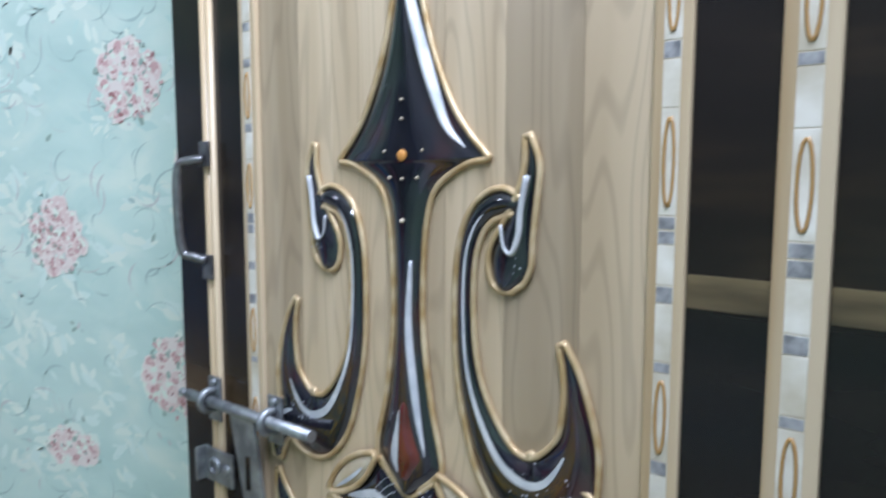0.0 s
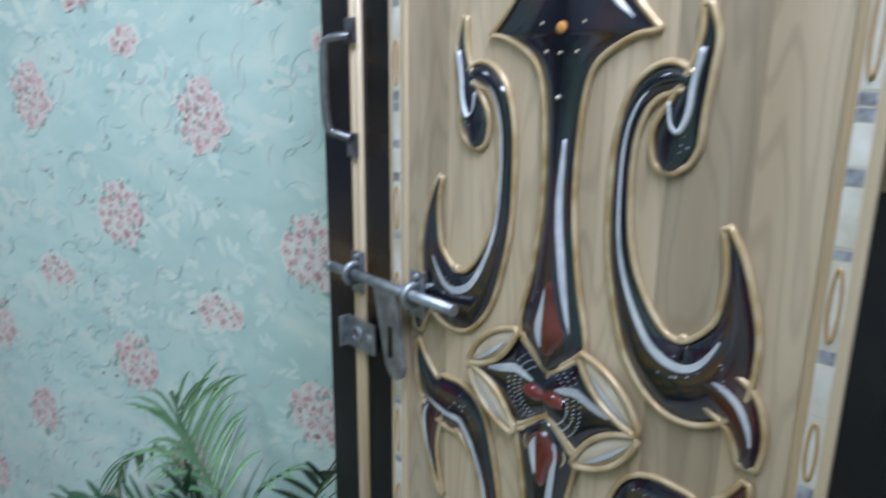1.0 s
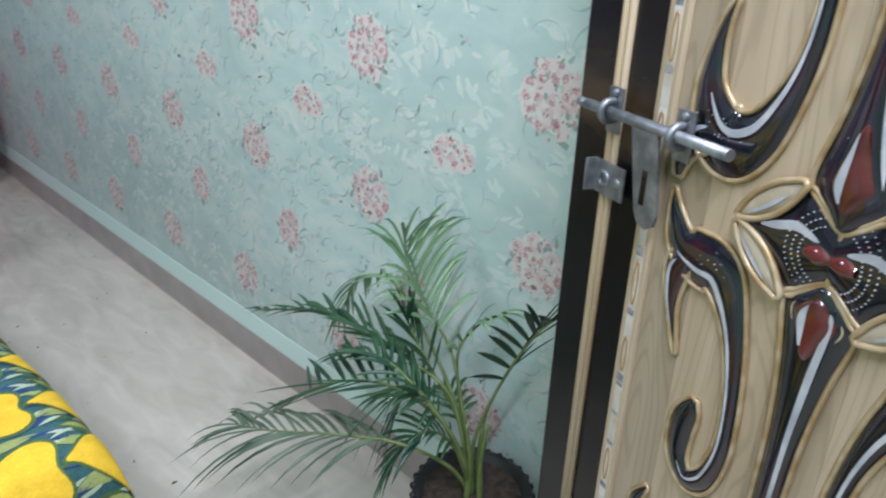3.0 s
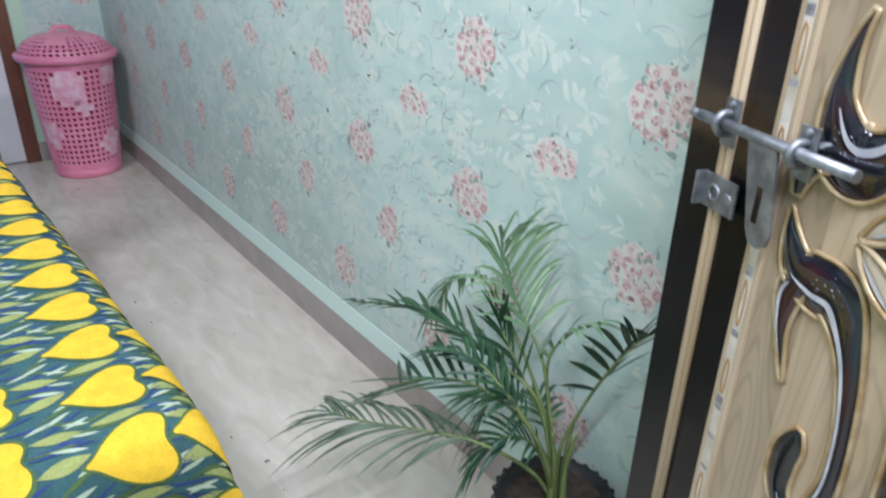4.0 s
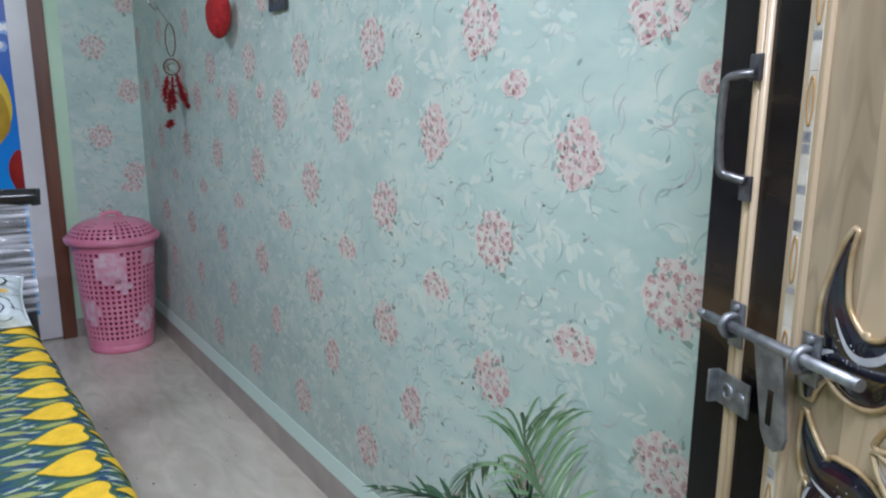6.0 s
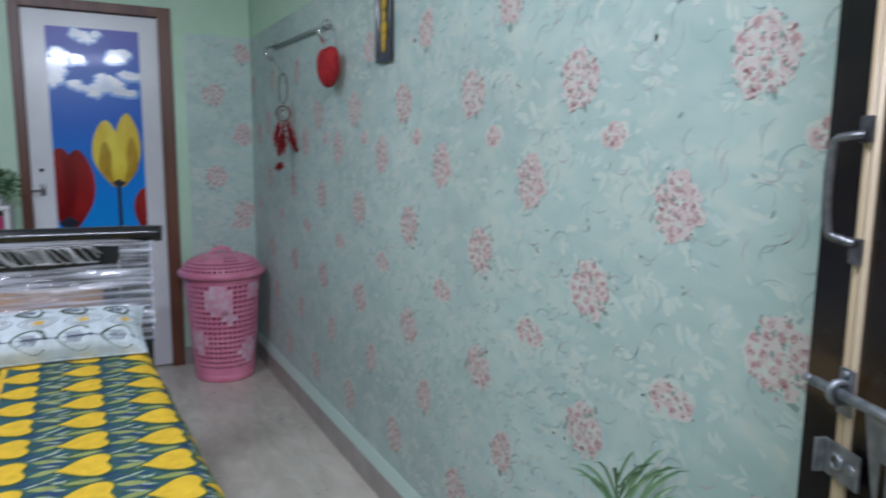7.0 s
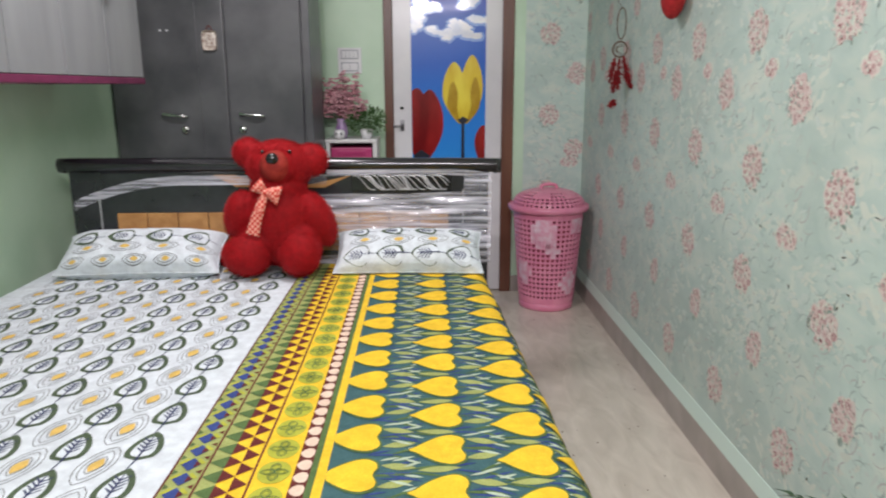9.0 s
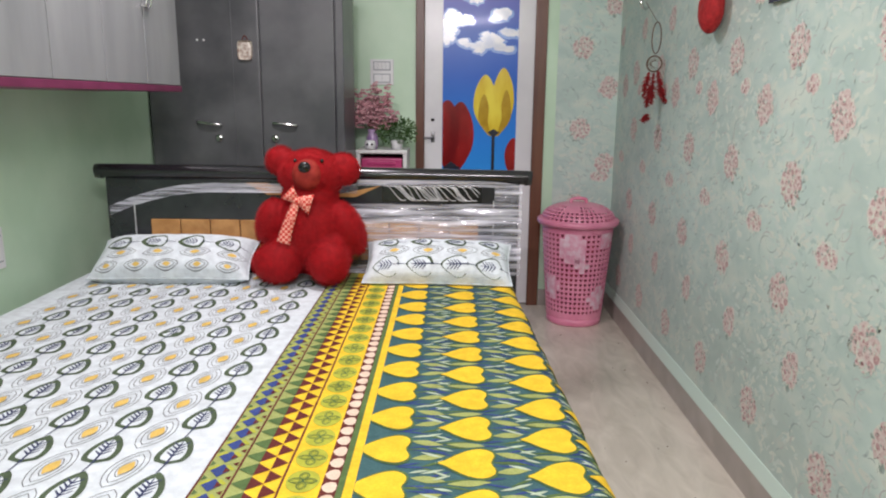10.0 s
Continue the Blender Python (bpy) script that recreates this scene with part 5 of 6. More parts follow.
def frond(points, light, n=15, length=0.14, spread=1.0, droop=0.35, start=0.35, lean=(0, 0, 0), tone="palm"):
    """One feathered frond: a tapering rib with narrow folded leaflets on both sides."""
    cl = [Vector(p) - Vector((PX, PY, 0)) for p in spline(points, 14)]
    bm = bmesh.new()
    N = len(cl)
    tube(bm, cl, [0.0042 * (1 - 0.8 * i / N) + 0.0006 for i in range(N)], 5, m=1)
    n = int(n * 1.35)
    for k in range(n):
        f = start + (1 - start) * (k + 0.5) / n
        i = min(int(f * (N - 1)), N - 2)
        p = cl[i].lerp(cl[i + 1], f * (N - 1) - i)
        t = (cl[i + 1] - cl[i]).normalized()
        up = Vector((0, 0, 1))
        side = t.cross(up)
        side = side.normalized() if side.length > 0.15 else Vector((0.6, 0.8, 0)).normalized()
        nrm = side.cross(t).normalized()
        for sg in (1, -1):
            q = (f - start) / (1 - start)
            L = length * (0.45 + 0.75 * math.sin(math.pi * min(1, q * 0.8 + 0.15))) * rng.uniform(0.85, 1.12)
            d = (side * sg * spread * rng.uniform(0.7, 1.1) + t * (0.6 + 0.8 * q) * rng.uniform(0.8, 1.2) + nrm * rng.uniform(-0.05, 0.45) + Vector(lean) * rng.uniform(0.6, 1.2)).normalized()
            w = 0.0050 * rng.uniform(0.7, 1.25)
            prev = None
            for j in range(6):
                s_ = j / 5
                c = p + d * L * s_ + Vector((0, 0, -1)) * droop * L * s_ ** 2.2
                ww = w * (math.sin(math.pi * (0.12 + 0.88 * s_)) ** 0.7 if j < 5 else 0.04)
                across = d.cross(nrm).normalized()
                row = [bm.verts.new(c - across * ww + nrm * ww * 0.35), bm.verts.new(c), bm.verts.new(c + across * ww + nrm * ww * 0.35)]
                if prev:
                    for e in range(2):
                        bm.faces.new((prev[e], prev[e + 1], row[e + 1], row[e])).material_index = 0
                prev = row
    # keep the leaves off the wall behind
    for v in bm.verts:
        v.co.x = min(v.co.x, -0.012 - PX + 0.02 * noise.noise(v.co * 9) - 0.012)
    part("frond", bm, [M["palm_light"] if light else M[tone], M["palm_stem"]], palm, "pale green feathered frond" if light else "")


B = (PX, PY, 0.262)
frond([B, (-0.150, 1.042, 0.432), (-0.140, 1.090, 0.559), (-0.130, 1.162, 0.621), (-0.120, 1.232, 0.689), (-0.120, 1.250, 0.750)], True, 12, 0.20, 0.62, 0.42, 0.50, lean=(0.0, -0.55, 0.25))
frond([B, (-0.170, 1.058, 0.485), (-0.200, 1.152, 0.548), (-0.220, 1.271, 0.573), (-0.230, 1.419, 0.552), (-0.240, 1.640, 0.470)], False, 15, 0.10, 0.36, 0.15, 0.36)
frond([B, (-0.150, 1.049, 0.427), (-0.140, 1.163, 0.572), (-0.130, 1.275, 0.647), (-0.130, 1.388, 0.605), (-0.140, 1.445, 0.487)], True, 12, 0.085, 0.75, 0.75, 0.45)
frond([B, (-0.190, 1.039, 0.426), (-0.250, 1.093, 0.519), (-0.290, 1.179, 0.528), (-0.320, 1.309, 0.453), (-0.340, 1.440, 0.328)], False, 11, 0.125, 0.95, 0.05, 0.38)
frond([B, (-0.200, 1.036, 0.356), (-0.290, 1.088, 0.435), (-0.360, 1.191, 0.433), (-0.420, 1.303, 0.409), (-0.450, 1.390, 0.390)], False, 13, 0.17, 0.75, 0.45, 0.42, tone="palm_dull")
frond([B, (-0.150, 1.014, 0.396), (-0.150, 0.974, 0.527), (-0.160, 0.919, 0.646), (-0.165, 0.875, 0.722), (-0.170, 0.850, 0.752)], False, 8, 0.125, 1.05, 0.10, 0.46)
frond([B, (-0.180, 1.038, 0.394), (-0.210, 1.079, 0.490), (-0.230, 1.115, 0.516), (-0.250, 1.137, 0.444)], False, 11, 0.12, 0.9, 0.6, 0.40)
frond([B, (-0.160, 1.047, 0.433), (-0.180, 1.108, 0.539), (-0.190, 1.152, 0.609), (-0.200, 1.160, 0.646)], False, 8, 0.11, 0.45, 0.2, 0.45)
frond([B, (-0.140, 1.060, 0.443), (-0.130, 1.084, 0.558), (-0.120, 1.045, 0.638), (-0.115, 0.983, 0.690)], True, 7, 0.09, 0.5, 0.5, 0.50)
frond([B, (-0.200, 1.013, 0.422), (-0.250, 1.079, 0.547), (-0.260, 1.168, 0.575), (-0.270, 1.261, 0.545)], False, 10, 0.10, 0.8, 0.3, 0.40)
frond([B, (-0.17, 1.03, 0.36), (-0.20, 1.06, 0.42), (-0.24, 1.09, 0.42), (-0.28, 1.12, 0.36)], False, 9, 0.10, 0.9, 0.5, 0.35)
frond([B, (-0.13, 1.06, 0.38), (-0.11, 1.12, 0.43), (-0.10, 1.18, 0.41)], False, 8, 0.09, 0.9, 0.5, 0.40)
for k in range(4):
    bm = bmesh.new()
    a = k * 1.6
    tube(bm, spline([(0.018 * math.cos(a), 0.018 * math.sin(a), 0.262), (0.014 * math.cos(a), 0.016 * math.sin(a), 0.36), (0.03 * math.cos(a), 0.03 * math.sin(a), 0.46)], 6), [0.007] * 5 + [0.005] * 5 + [0.003] * 3, 8)
    part("stalk", bm, M["palm_stem"], palm, "", True)

# ---- steel wardrobe ----
M["steel_grey"] = varied(mat("steel_grey", (0.06, 0.062, 0.066), 0.34, spec=0.5), (0.062, 0.065, 0.070), (0.105, 0.108, 0.114), 5, bump=0.05)
M["chrome"] = mat("chrome", (0.72, 0.72, 0.72), 0.15, metal=1.0)
M["white_plastic"] = varied(mat("white_plastic", (0.78, 0.79, 0.80), 0.35), (0.74, 0.75, 0.76), (0.80, 0.81, 0.82), 10)
M["module_grey"] = mat("module_grey", (0.35, 0.37, 0.40), 0.4)
WX0, WX1, WY, WH = -2.695, -1.645, 4.06, 2.05
wd = thing("wardrobe", "dark grey steel wardrobe with two doors and chrome handles", "wardrobe", (0, 0, 0))
part("body", boxed(WX0, WY + 0.02, 0.06, WX1, WY + 0.45, WH, 0.012), M["steel_grey"], wd)
for x in (WX0 + 0.05, WX1 - 0.11):
    for y in (WY + 0.06, WY + 0.40):
        part("foot", boxed(x, y, 0, x + 0.06, y + 0.06, 0.06), M["steel_grey"], wd)
MID = -2.083
for x0, x1, hx, kx in ((WX0 + 0.012, MID - 0.003, -2.366, -2.318), (MID + 0.003, WX1 - 0.045, -1.961, -2.015)):
    d = part("wardrobe_door", boxed(x0, WY, 0.09, x1, WY + 0.019, WH - 0.03, 0.006), M["steel_grey"], wd)
    bm = bmesh.new()
    tube(bm, spline([(hx - 0.062, WY - 0.002, 1.236), (hx - 0.055, WY - 0.022, 1.234), (hx, WY - 0.032, 1.228), (hx + 0.055, WY - 0.022, 1.222), (hx + 0.062, WY - 0.002, 1.220)], 6), 0.0085, 8)
    part("handle", bm, M["chrome"], d, "chrome bow handle", True)
    bm = bmesh.new()
    bmesh.ops.create_cone(bm, cap_ends=True, segments=20, radius1=0.021, radius2=0.018, depth=0.012, matrix=pose(kx, WY - 0.006, 1.151, 90))
    part("lock", bm, M["chrome"], d, "round chrome lock", True)
part("corner_strip", boxed(WX1 - 0.040, WY - 0.004, 0.06, WX1 + 0.004, WY + 0.03, WH, 0.008), M["steel_grey"], wd)
part("fold_line", boxed(-2.234, WY - 0.004, 0.12, -2.227, WY + 0.001, WH - 0.06, 0.001), M["steel_grey"], wd)
bm = bmesh.new()
box(bm, -2.194, WY - 0.009, 1.558, -2.120, WY - 0.001, 1.658, 0.02)
tg = tagged(add_mesh("hanging_tag", bm, varied(mat("tag", (0.5, 0.42, 0.35), 0.5), (0.32, 0.22, 0.18), (0.72, 0.68, 0.6), 60)), "small pale patterned plaque hung on the wardrobe", "plaque")
bm = bmesh.new()
tube(bm, spline([(-2.175, WY - 0.004, 1.655), (-2.158, WY - 0.004, 1.683), (-2.140, WY - 0.004, 1.655)], 5), 0.003, 5)
part("cord", bm, M["maroon"], tg)
for x in (-2.41, -2.375):
    bm = bmesh.new()
    bmesh.ops.create_icosphere(bm, subdivisions=2, radius=0.006, matrix=Matrix.Translation((x, WY - 0.002, 1.658)))
    tagged(add_mesh("magnet", bm, M["white_plastic"], smooth=True), "tiny white round magnet on the wardrobe door", "magnet", "magnets on the wardrobe")

# ---- wall cabinet ----
M["laminate"] = varied(mat("laminate", (0.5, 0.5, 0.5), 0.35), (0.21, 0.22, 0.225), (0.265, 0.275, 0.28), 9, stretch=(1, 1, 0.2))
M["plum"] = varied(mat("plum", (0.16, 0.02, 0.07), 0.4), (0.13, 0.016, 0.055), (0.19, 0.03, 0.085), 10)
CBX, CB0, CB1 = -2.30, 1.10, 3.50
cb = thing("wall_cabinet", "pale grey laminate wall cabinet with plum underside above the bed", "cabinet", (0, 0, 0))
part("carcass", boxed(X0 + 0.002, CB0, 1.413, CBX - 0.02, CB1, ZC - 0.004, 0.002), M["laminate"], cb)
part("underside_trim", boxed(X0 + 0.002, CB0, 1.386, CBX + 0.004, CB1 + 0.003, 1.4125, 0.003), M["plum"], cb, "plum laminate edge trim")
y = CB1
for k in range(7):
    y0 = y - 0.3465
    d = part("cabinet_door", boxed(CBX - 0.019, y0 + 0.0025, 1.415, CBX, y - 0.0025, 2.05, 0.002), M["laminate"], cb)
    d2 = part("loft_door", boxed(CBX - 0.019, y0 + 0.0025, 2.056, CBX, y - 0.0025, ZC - 0.01, 0.002), M["laminate"], cb)
    if k in (0, 1):
        bm = bmesh.new()
        yy = y0 + 0.02 if k == 0 else y - 0.02
        tube(bm, spline([(CBX, yy, 1.715), (CBX + 0.022, yy, 1.715), (CBX + 0.024, yy, 1.755), (CBX, yy, 1.76)], 5), 0.005, 8)
        part("knob", bm, M["chrome"], d, "small metal pull", True)
    y = y0

# ---- printed door in the north wall ----
M["frame_brown"] = varied(mat("frame_brown", (0.14, 0.05, 0.03), 0.35), (0.10, 0.035, 0.02), (0.18, 0.07, 0.04), 14, stretch=(1, 1, 0.1))
M["door_white"] = varied(mat("door_white", (0.72, 0.72, 0.75), 0.25), (0.76, 0.76, 0.79), (0.83, 0.83, 0.85), 5)
sky = mat("sky_print", (0.02, 0.2, 0.65), 0.30, spec=0.3, coat=0.05)
t = sky.node_tree
tc, sp, rp = t.nodes.new("ShaderNodeTexCoord"), t.nodes.new("ShaderNodeSeparateXYZ"), t.nodes.new("ShaderNodeValToRGB")
nz, ad = t.nodes.new("ShaderNodeTexNoise"), t.nodes.new("ShaderNodeMath")
nz.inputs["Scale"].default_value = 5
ad.operation, ad.inputs[2].default_value = "MULTIPLY_ADD", 0.55
mr = t.nodes.new("ShaderNodeMapRange")
mr.inputs["From Min"].default_value, mr.inputs["From Max"].default_value = 0.5, 2.0
t.links.new(tc.outputs["Object"], sp.inputs[0])
t.links.new(tc.outputs["Object"], nz.inputs["Vector"])
t.links.new(sp.outputs["Z"], mr.inputs["Value"])
t.links.new(mr.outputs[0], rp.inputs["Fac"])
els = rp.color_ramp.elements
els[0].position, els[0].color = 0.0, (0.03, 0.40, 0.90, 1)
els[1].position, els[1].color = 1.0, (0.20, 0.17, 0.58, 1)
for p, c in ((0.35, (0.012, 0.26, 0.82, 1)), (0.62, (0.008, 0.13, 0.60, 1)), (0.80, (0.05, 0.15, 0.58, 1))):
    e = els.new(p)
    e.color = c
t.links.new(rp.outputs["Color"], t.nodes["Principled BSDF"].inputs["Base Color"])
M["sky_print"] = sky
M["cloud"] = varied(mat("cloud", (0.75, 0.78, 0.85), 0.2, coat=0.4), (0.62, 0.69, 0.82), (0.88, 0.89, 0.92), 12)
M["tulip_yellow"] = varied(mat("tulip_yellow", (0.75, 0.55, 0.02), 0.2, coat=0.4), (0.70, 0.46, 0.015), (0.90, 0.74, 0.08), 10, stretch=(1, 1, 0.3))
M["tulip_amber"] = varied(mat("tulip_amber", (0.55, 0.33, 0.02), 0.2, coat=0.4), (0.48, 0.28, 0.015), (0.62, 0.40, 0.03), 12)
M["tulip_red"] = varied(mat("tulip_red", (0.35, 0.012, 0.015), 0.2, coat=0.4), (0.22, 0.006, 0.008), (0.46, 0.022, 0.02), 7, stretch=(1, 1, 0.4))
M["tulip_stem"] = mat("tulip_stem", (0.012, 0.015, 0.03), 0.3)
bm = bmesh.new()
box(bm, FD0, Y1 - 0.018, 0, FD0 + 0.055, Y1 + 0.10, FDH, 0.004)
box(bm, FD1 - 0.075, Y1 - 0.018, 0, FD1, Y1 + 0.10, FDH, 0.004)
box(bm, FD0 + 0.055, Y1 - 0.018, FDH - 0.055, FD1 - 0.075, Y1 + 0.10, FDH, 0.004)
structure("door_frame_2", bm, M["frame_brown"], "reddish brown painted door frame", "door frame")
LY = Y1 + 0.004
dr = thing("door_2", "closed white door printed with tulips under a blue sky", "door", (0.0518, 0, 0))
dr.scale = (1.046, 1, 1.055)
tagged(dr, kind="structure")
LX0, LX1, QX0, QX1 = -1.236, -0.566, -1.125, -0.668
part("leaf", boxed(LX0, LY, 0.01, LX1, LY + 0.035, 2.012, 0.003), M["door_white"], dr)
part("picture_panel", boxed(QX0, LY - 0.002, 0.16, QX1, LY + 0.002, 1.93, 0.0008), M["sky_print"], dr, "glossy blue sky print")


def flat(name, shapes, material, lift, label=""):
    s = Sheet()
    for pts in shapes:
        s.fan([(min(max(x, QX0 + 0.001), QX1 - 0.001), LY - lift - 0.0003 * len(s.m) / 30, z) for x, z in pts], 0)
    return s.make(name, [material], dr, label)


def petals(cx, z0, w, h, lobes):
    out = []
    for dx, ww, hh in lobes:
        pts = spline([(cx + dx * 0.3, z0), (cx + dx - ww * 0.9, z0 + h * hh * 0.35), (cx + dx - ww, z0 + h * hh * 0.70), (cx + dx - ww * 0.35, z0 + h * hh * 0.98), (cx + dx + ww * 0.3, z0 + h * hh), (cx + dx + ww, z0 + h * hh * 0.72), (cx + dx + ww * 0.9, z0 + h * hh * 0.35)], 5, True)
        out.append([tuple(p) for p in pts])
    return out


YC = -0.808
flat("tulip_print", petals(YC, 1.075, 0.1, 0.40, ((-0.055, 0.066, 0.90), (0.055, 0.062, 1.0), (0.0, 0.085, 0.72))), M["tulip_yellow"], 0.0030, "yellow tulip print")
flat("tulip_print", petals(YC, 1.075, 0.1, 0.26, ((-0.062, 0.030, 0.95), (0.075, 0.028, 1.05))), M["tulip_amber"], 0.0050)
flat("tulip_print", petals(-1.060, 0.84, 0.1, 0.44, ((-0.035, 0.085, 1.0), (0.045, 0.080, 0.98), (-0.01, 0.105, 0.80))), M["tulip_red"], 0.0030, "red tulip print")
flat("tulip_print", petals(-0.682, 0.82, 0.1, 0.24, ((0.0, 0.05, 1.0),)), M["tulip_red"], 0.0030)
flat("tulip_stem", [[(YC - 0.010, 0.16), (YC + 0.010, 0.16), (YC + 0.009, 1.09), (YC - 0.009, 1.09)], [(YC - 0.035, 1.10), (YC, 1.065), (YC + 0.038, 1.10), (YC, 1.12)], [(-1.12, 0.88), (-1.08, 0.84), (-1.01, 0.88), (-1.07, 0.92)], [(-1.078, 0.16), (-1.058, 0.16), (-1.06, 0.87), (-1.076, 0.87)]], M["tulip_stem"], 0.0060)
rng = random.Random(9)
shapes = []
for cx, cz, w, h, n in ((-0.87, 1.615, 0.15, 0.035, 46), (-0.84, 1.655, 0.06, 0.03, 16), (-1.10, 1.70, 0.04, 0.10, 24), (-1.02, 1.78, 0.06, 0.02, 8), (-0.76, 1.79, 0.05, 0.05, 12), (-0.70, 1.69, 0.05, 0.02, 9), (-0.94, 1.89, 0.1, 0.03, 9)):
    for k in range(n):
        shapes.append(blob(cx + rng.gauss(0, w * 0.5), cz + rng.gauss(0, h * 0.4), rng.uniform(0.012, 0.034), rng, 9, 0.7))
M["cloud_edge"] = mat("cloud_edge", (0.22, 0.40, 0.80), 0.25, coat=0.3)
s = Sheet()
for n, pts in enumerate(shapes):
    mx_, mz_ = sum(p[0] for p in pts) / len(pts), sum(p[1] for p in pts) / len(pts)
    s.fan([(min(max(mx_ + (x - mx_) * 1.5, QX0 + 0.001), QX1 - 0.001), LY - 0.0022 - n * 0.000003, mz_ - 0.006 + (z - mz_) * 1.5) for x, z in pts], 0)
s.make("cloud_print", [M["cloud_edge"]], dr, "pale blue cloud edges")
s = Sheet()
for n, pts in enumerate(shapes):
    s.fan([(min(max(x, QX0 + 0.001), QX1 - 0.001), LY - 0.0026 - n * 0.000006, z) for x, z in pts], 0)
s.make("cloud_print", [M["cloud"]], dr, "white cloud print")
bm = bmesh.new()
box(bm, -1.195, LY - 0.004, 1.035, -1.172, LY, 1.10, 0.002)
tube(bm, spline([(-1.185, LY - 0.005, 1.065), (-1.185, LY - 0.04, 1.065), (-1.20, LY - 0.045, 1.065), (-1.24, LY - 0.045, 1.063)], 5), 0.0065, 8)
part("lever_handle", bm, M["dark_steel"], dr, "chrome lever handle", True)
part("door_bolt", boxed(-1.195, LY - 0.012, 1.165, -1.175, LY, 1.18, 0.002), M["black_plastic"], dr)

# ---- switchboards ----
def switchboard(label, m, w, h, modules):
    sb = thing("switchboard", label, "switchboard")
    sb.matrix_world = m
    part("plate", boxed(-w / 2, -0.012, -h / 2, w / 2, 0, h / 2, 0.003), M["white_plastic"], sb)
    for x0, z0, x1, z1, n in modules:
        part("module_frame", boxed(x0, -0.014, z0, x1, -0.009, z1, 0.001), M["module_grey"], sb)
        step = (x1 - x0 - 0.010) / n
        for k in range(n):
            part("rocker", boxed(x0 + 0.005 + k * step + 0.001, -0.018, z0 + 0.006, x0 + 0.005 + (k + 1) * step - 0.001, -0.011, z1 - 0.006, 0.002), M["white_plastic"], sb)
    return sb


switchboard("white modular switchboard with two rows on the green wall", pose(-1.513, Y1 - 0.001, 1.533), 0.150, 0.158, ((-0.055, 0.010, 0.055, 0.066, 4), (-0.055, -0.066, 0.055, -0.010, 2)))
switchboard("white socket plate on the green wall beside the bed", pose(X0 + 0.001, 2.66, 0.825, 0, 0, 90), 0.12, 0.15, ((-0.045, -0.05, 0.045, 0.05, 2),))

# ---- drawer unit with flowers ----
M["shell"] = varied(mat("shell", (0.76, 0.76, 0.75), 0.4), (0.72, 0.72, 0.71), (0.79, 0.79, 0.78), 8)
M["drawer_pink"] = varied(mat("drawer_pink", (0.45, 0.04, 0.15), 0.3), (0.40, 0.03, 0.13), (0.5, 0.055, 0.18), 10)
DUX0, DUX1, DUY, DUZ = -1.644, -1.335, 4.52, 1.062
du = thing("drawer_unit", "white plastic drawer tower with magenta drawer fronts", "drawer unit", (0, 0, 0))
bm = bmesh.new()
box(bm, DUX0, DUY, 0, DUX0 + 0.025, Y1 - 0.02, DUZ - 0.022, 0.004)
box(bm, DUX1 - 0.025, DUY, 0, DUX1, Y1 - 0.02, DUZ - 0.022, 0.004)
box(bm, DUX0 + 0.025, Y1 - 0.04, 0, DUX1 - 0.025, Y1 - 0.02, DUZ - 0.022)
part("shell", bm, M["shell"], du)
part("top_panel", boxed(DUX0 - 0.003, DUY - 0.004, DUZ - 0.022, DUX1 + 0.003, Y1 - 0.018, DUZ, 0.006), M["shell"], du)
for k in range(4):
    z = 0.02 + k * 0.254
    d = part("drawer", boxed(DUX0 + 0.03, DUY - 0.002, z, DUX1 - 0.03, Y1 - 0.05, z + 0.230, 0.008), M["drawer_pink"], du, "magenta plastic drawer")
    part("drawer_lip", boxed(DUX0 + 0.07, DUY - 0.010, z + 0.190, DUX1 - 0.07, DUY + 0.002, z + 0.214, 0.004), M["drawer_pink"], d)
M["blossom"] = varied(mat("blossom", (0.66, 0.33, 0.37), 0.6), (0.56, 0.22, 0.27), (0.78, 0.50, 0.53), 60)
M["twig"] = mat("twig", (0.12, 0.07, 0.04), 0.7)
M["vase"] = varied(mat("vase", (0.35, 0.22, 0.42), 0.25), (0.28, 0.17, 0.36), (0.5, 0.38, 0.55), 20)
M["bush"] = varied(mat("bush", (0.05, 0.13, 0.035), 0.5), (0.03, 0.09, 0.02), (0.09, 0.19, 0.05), 60)
rng = random.Random(31)
fv = thing("flower_vase", "pink artificial blossoms in a small purple vase", "flower vase", (-1.555, 4.62, DUZ))
bm = bmesh.new()
lathe(bm, [(0.0, 0.0), (0.030, 0.0), (0.038, 0.03), (0.036, 0.07), (0.024, 0.10), (0.030, 0.12), (0.026, 0.12), (0.020, 0.10), (0.0, 0.03)], 24)
part("vase", bm, M["vase"], fv, "", True)
bm, tw = bmesh.new(), bmesh.new()
for k in range(26):
    a, r = rng.uniform(0, 6.28), rng.uniform(0.02, 0.185)
    tip = Vector((r * math.cos(a) + 0.02, r * math.sin(a) * 0.6, rng.uniform(0.17, 0.36)))
    tube(tw, spline([(0, 0, 0.09), tuple(tip * 0.5 + Vector((0, 0, 0.06))), tuple(tip)], 4), 0.0018, 4)
    for j in range(20):
        c = tip * rng.uniform(0.62, 1.02) + Vector((rng.gauss(0, 0.014), rng.gauss(0, 0.014), rng.gauss(0.02, 0.014)))
        for e in range(5):
            b = e * 1.257 + rng.random()
            d = Vector((math.cos(b), math.sin(b), rng.uniform(-0.2, 0.8))).normalized()
            o = d.orthogonal().normalized() * 0.008
            vs = [bm.verts.new(c), bm.verts.new(c + d * 0.010 + o), bm.verts.new(c + d * 0.019), bm.verts.new(c + d * 0.010 - o)]
            bm.faces.new(vs)
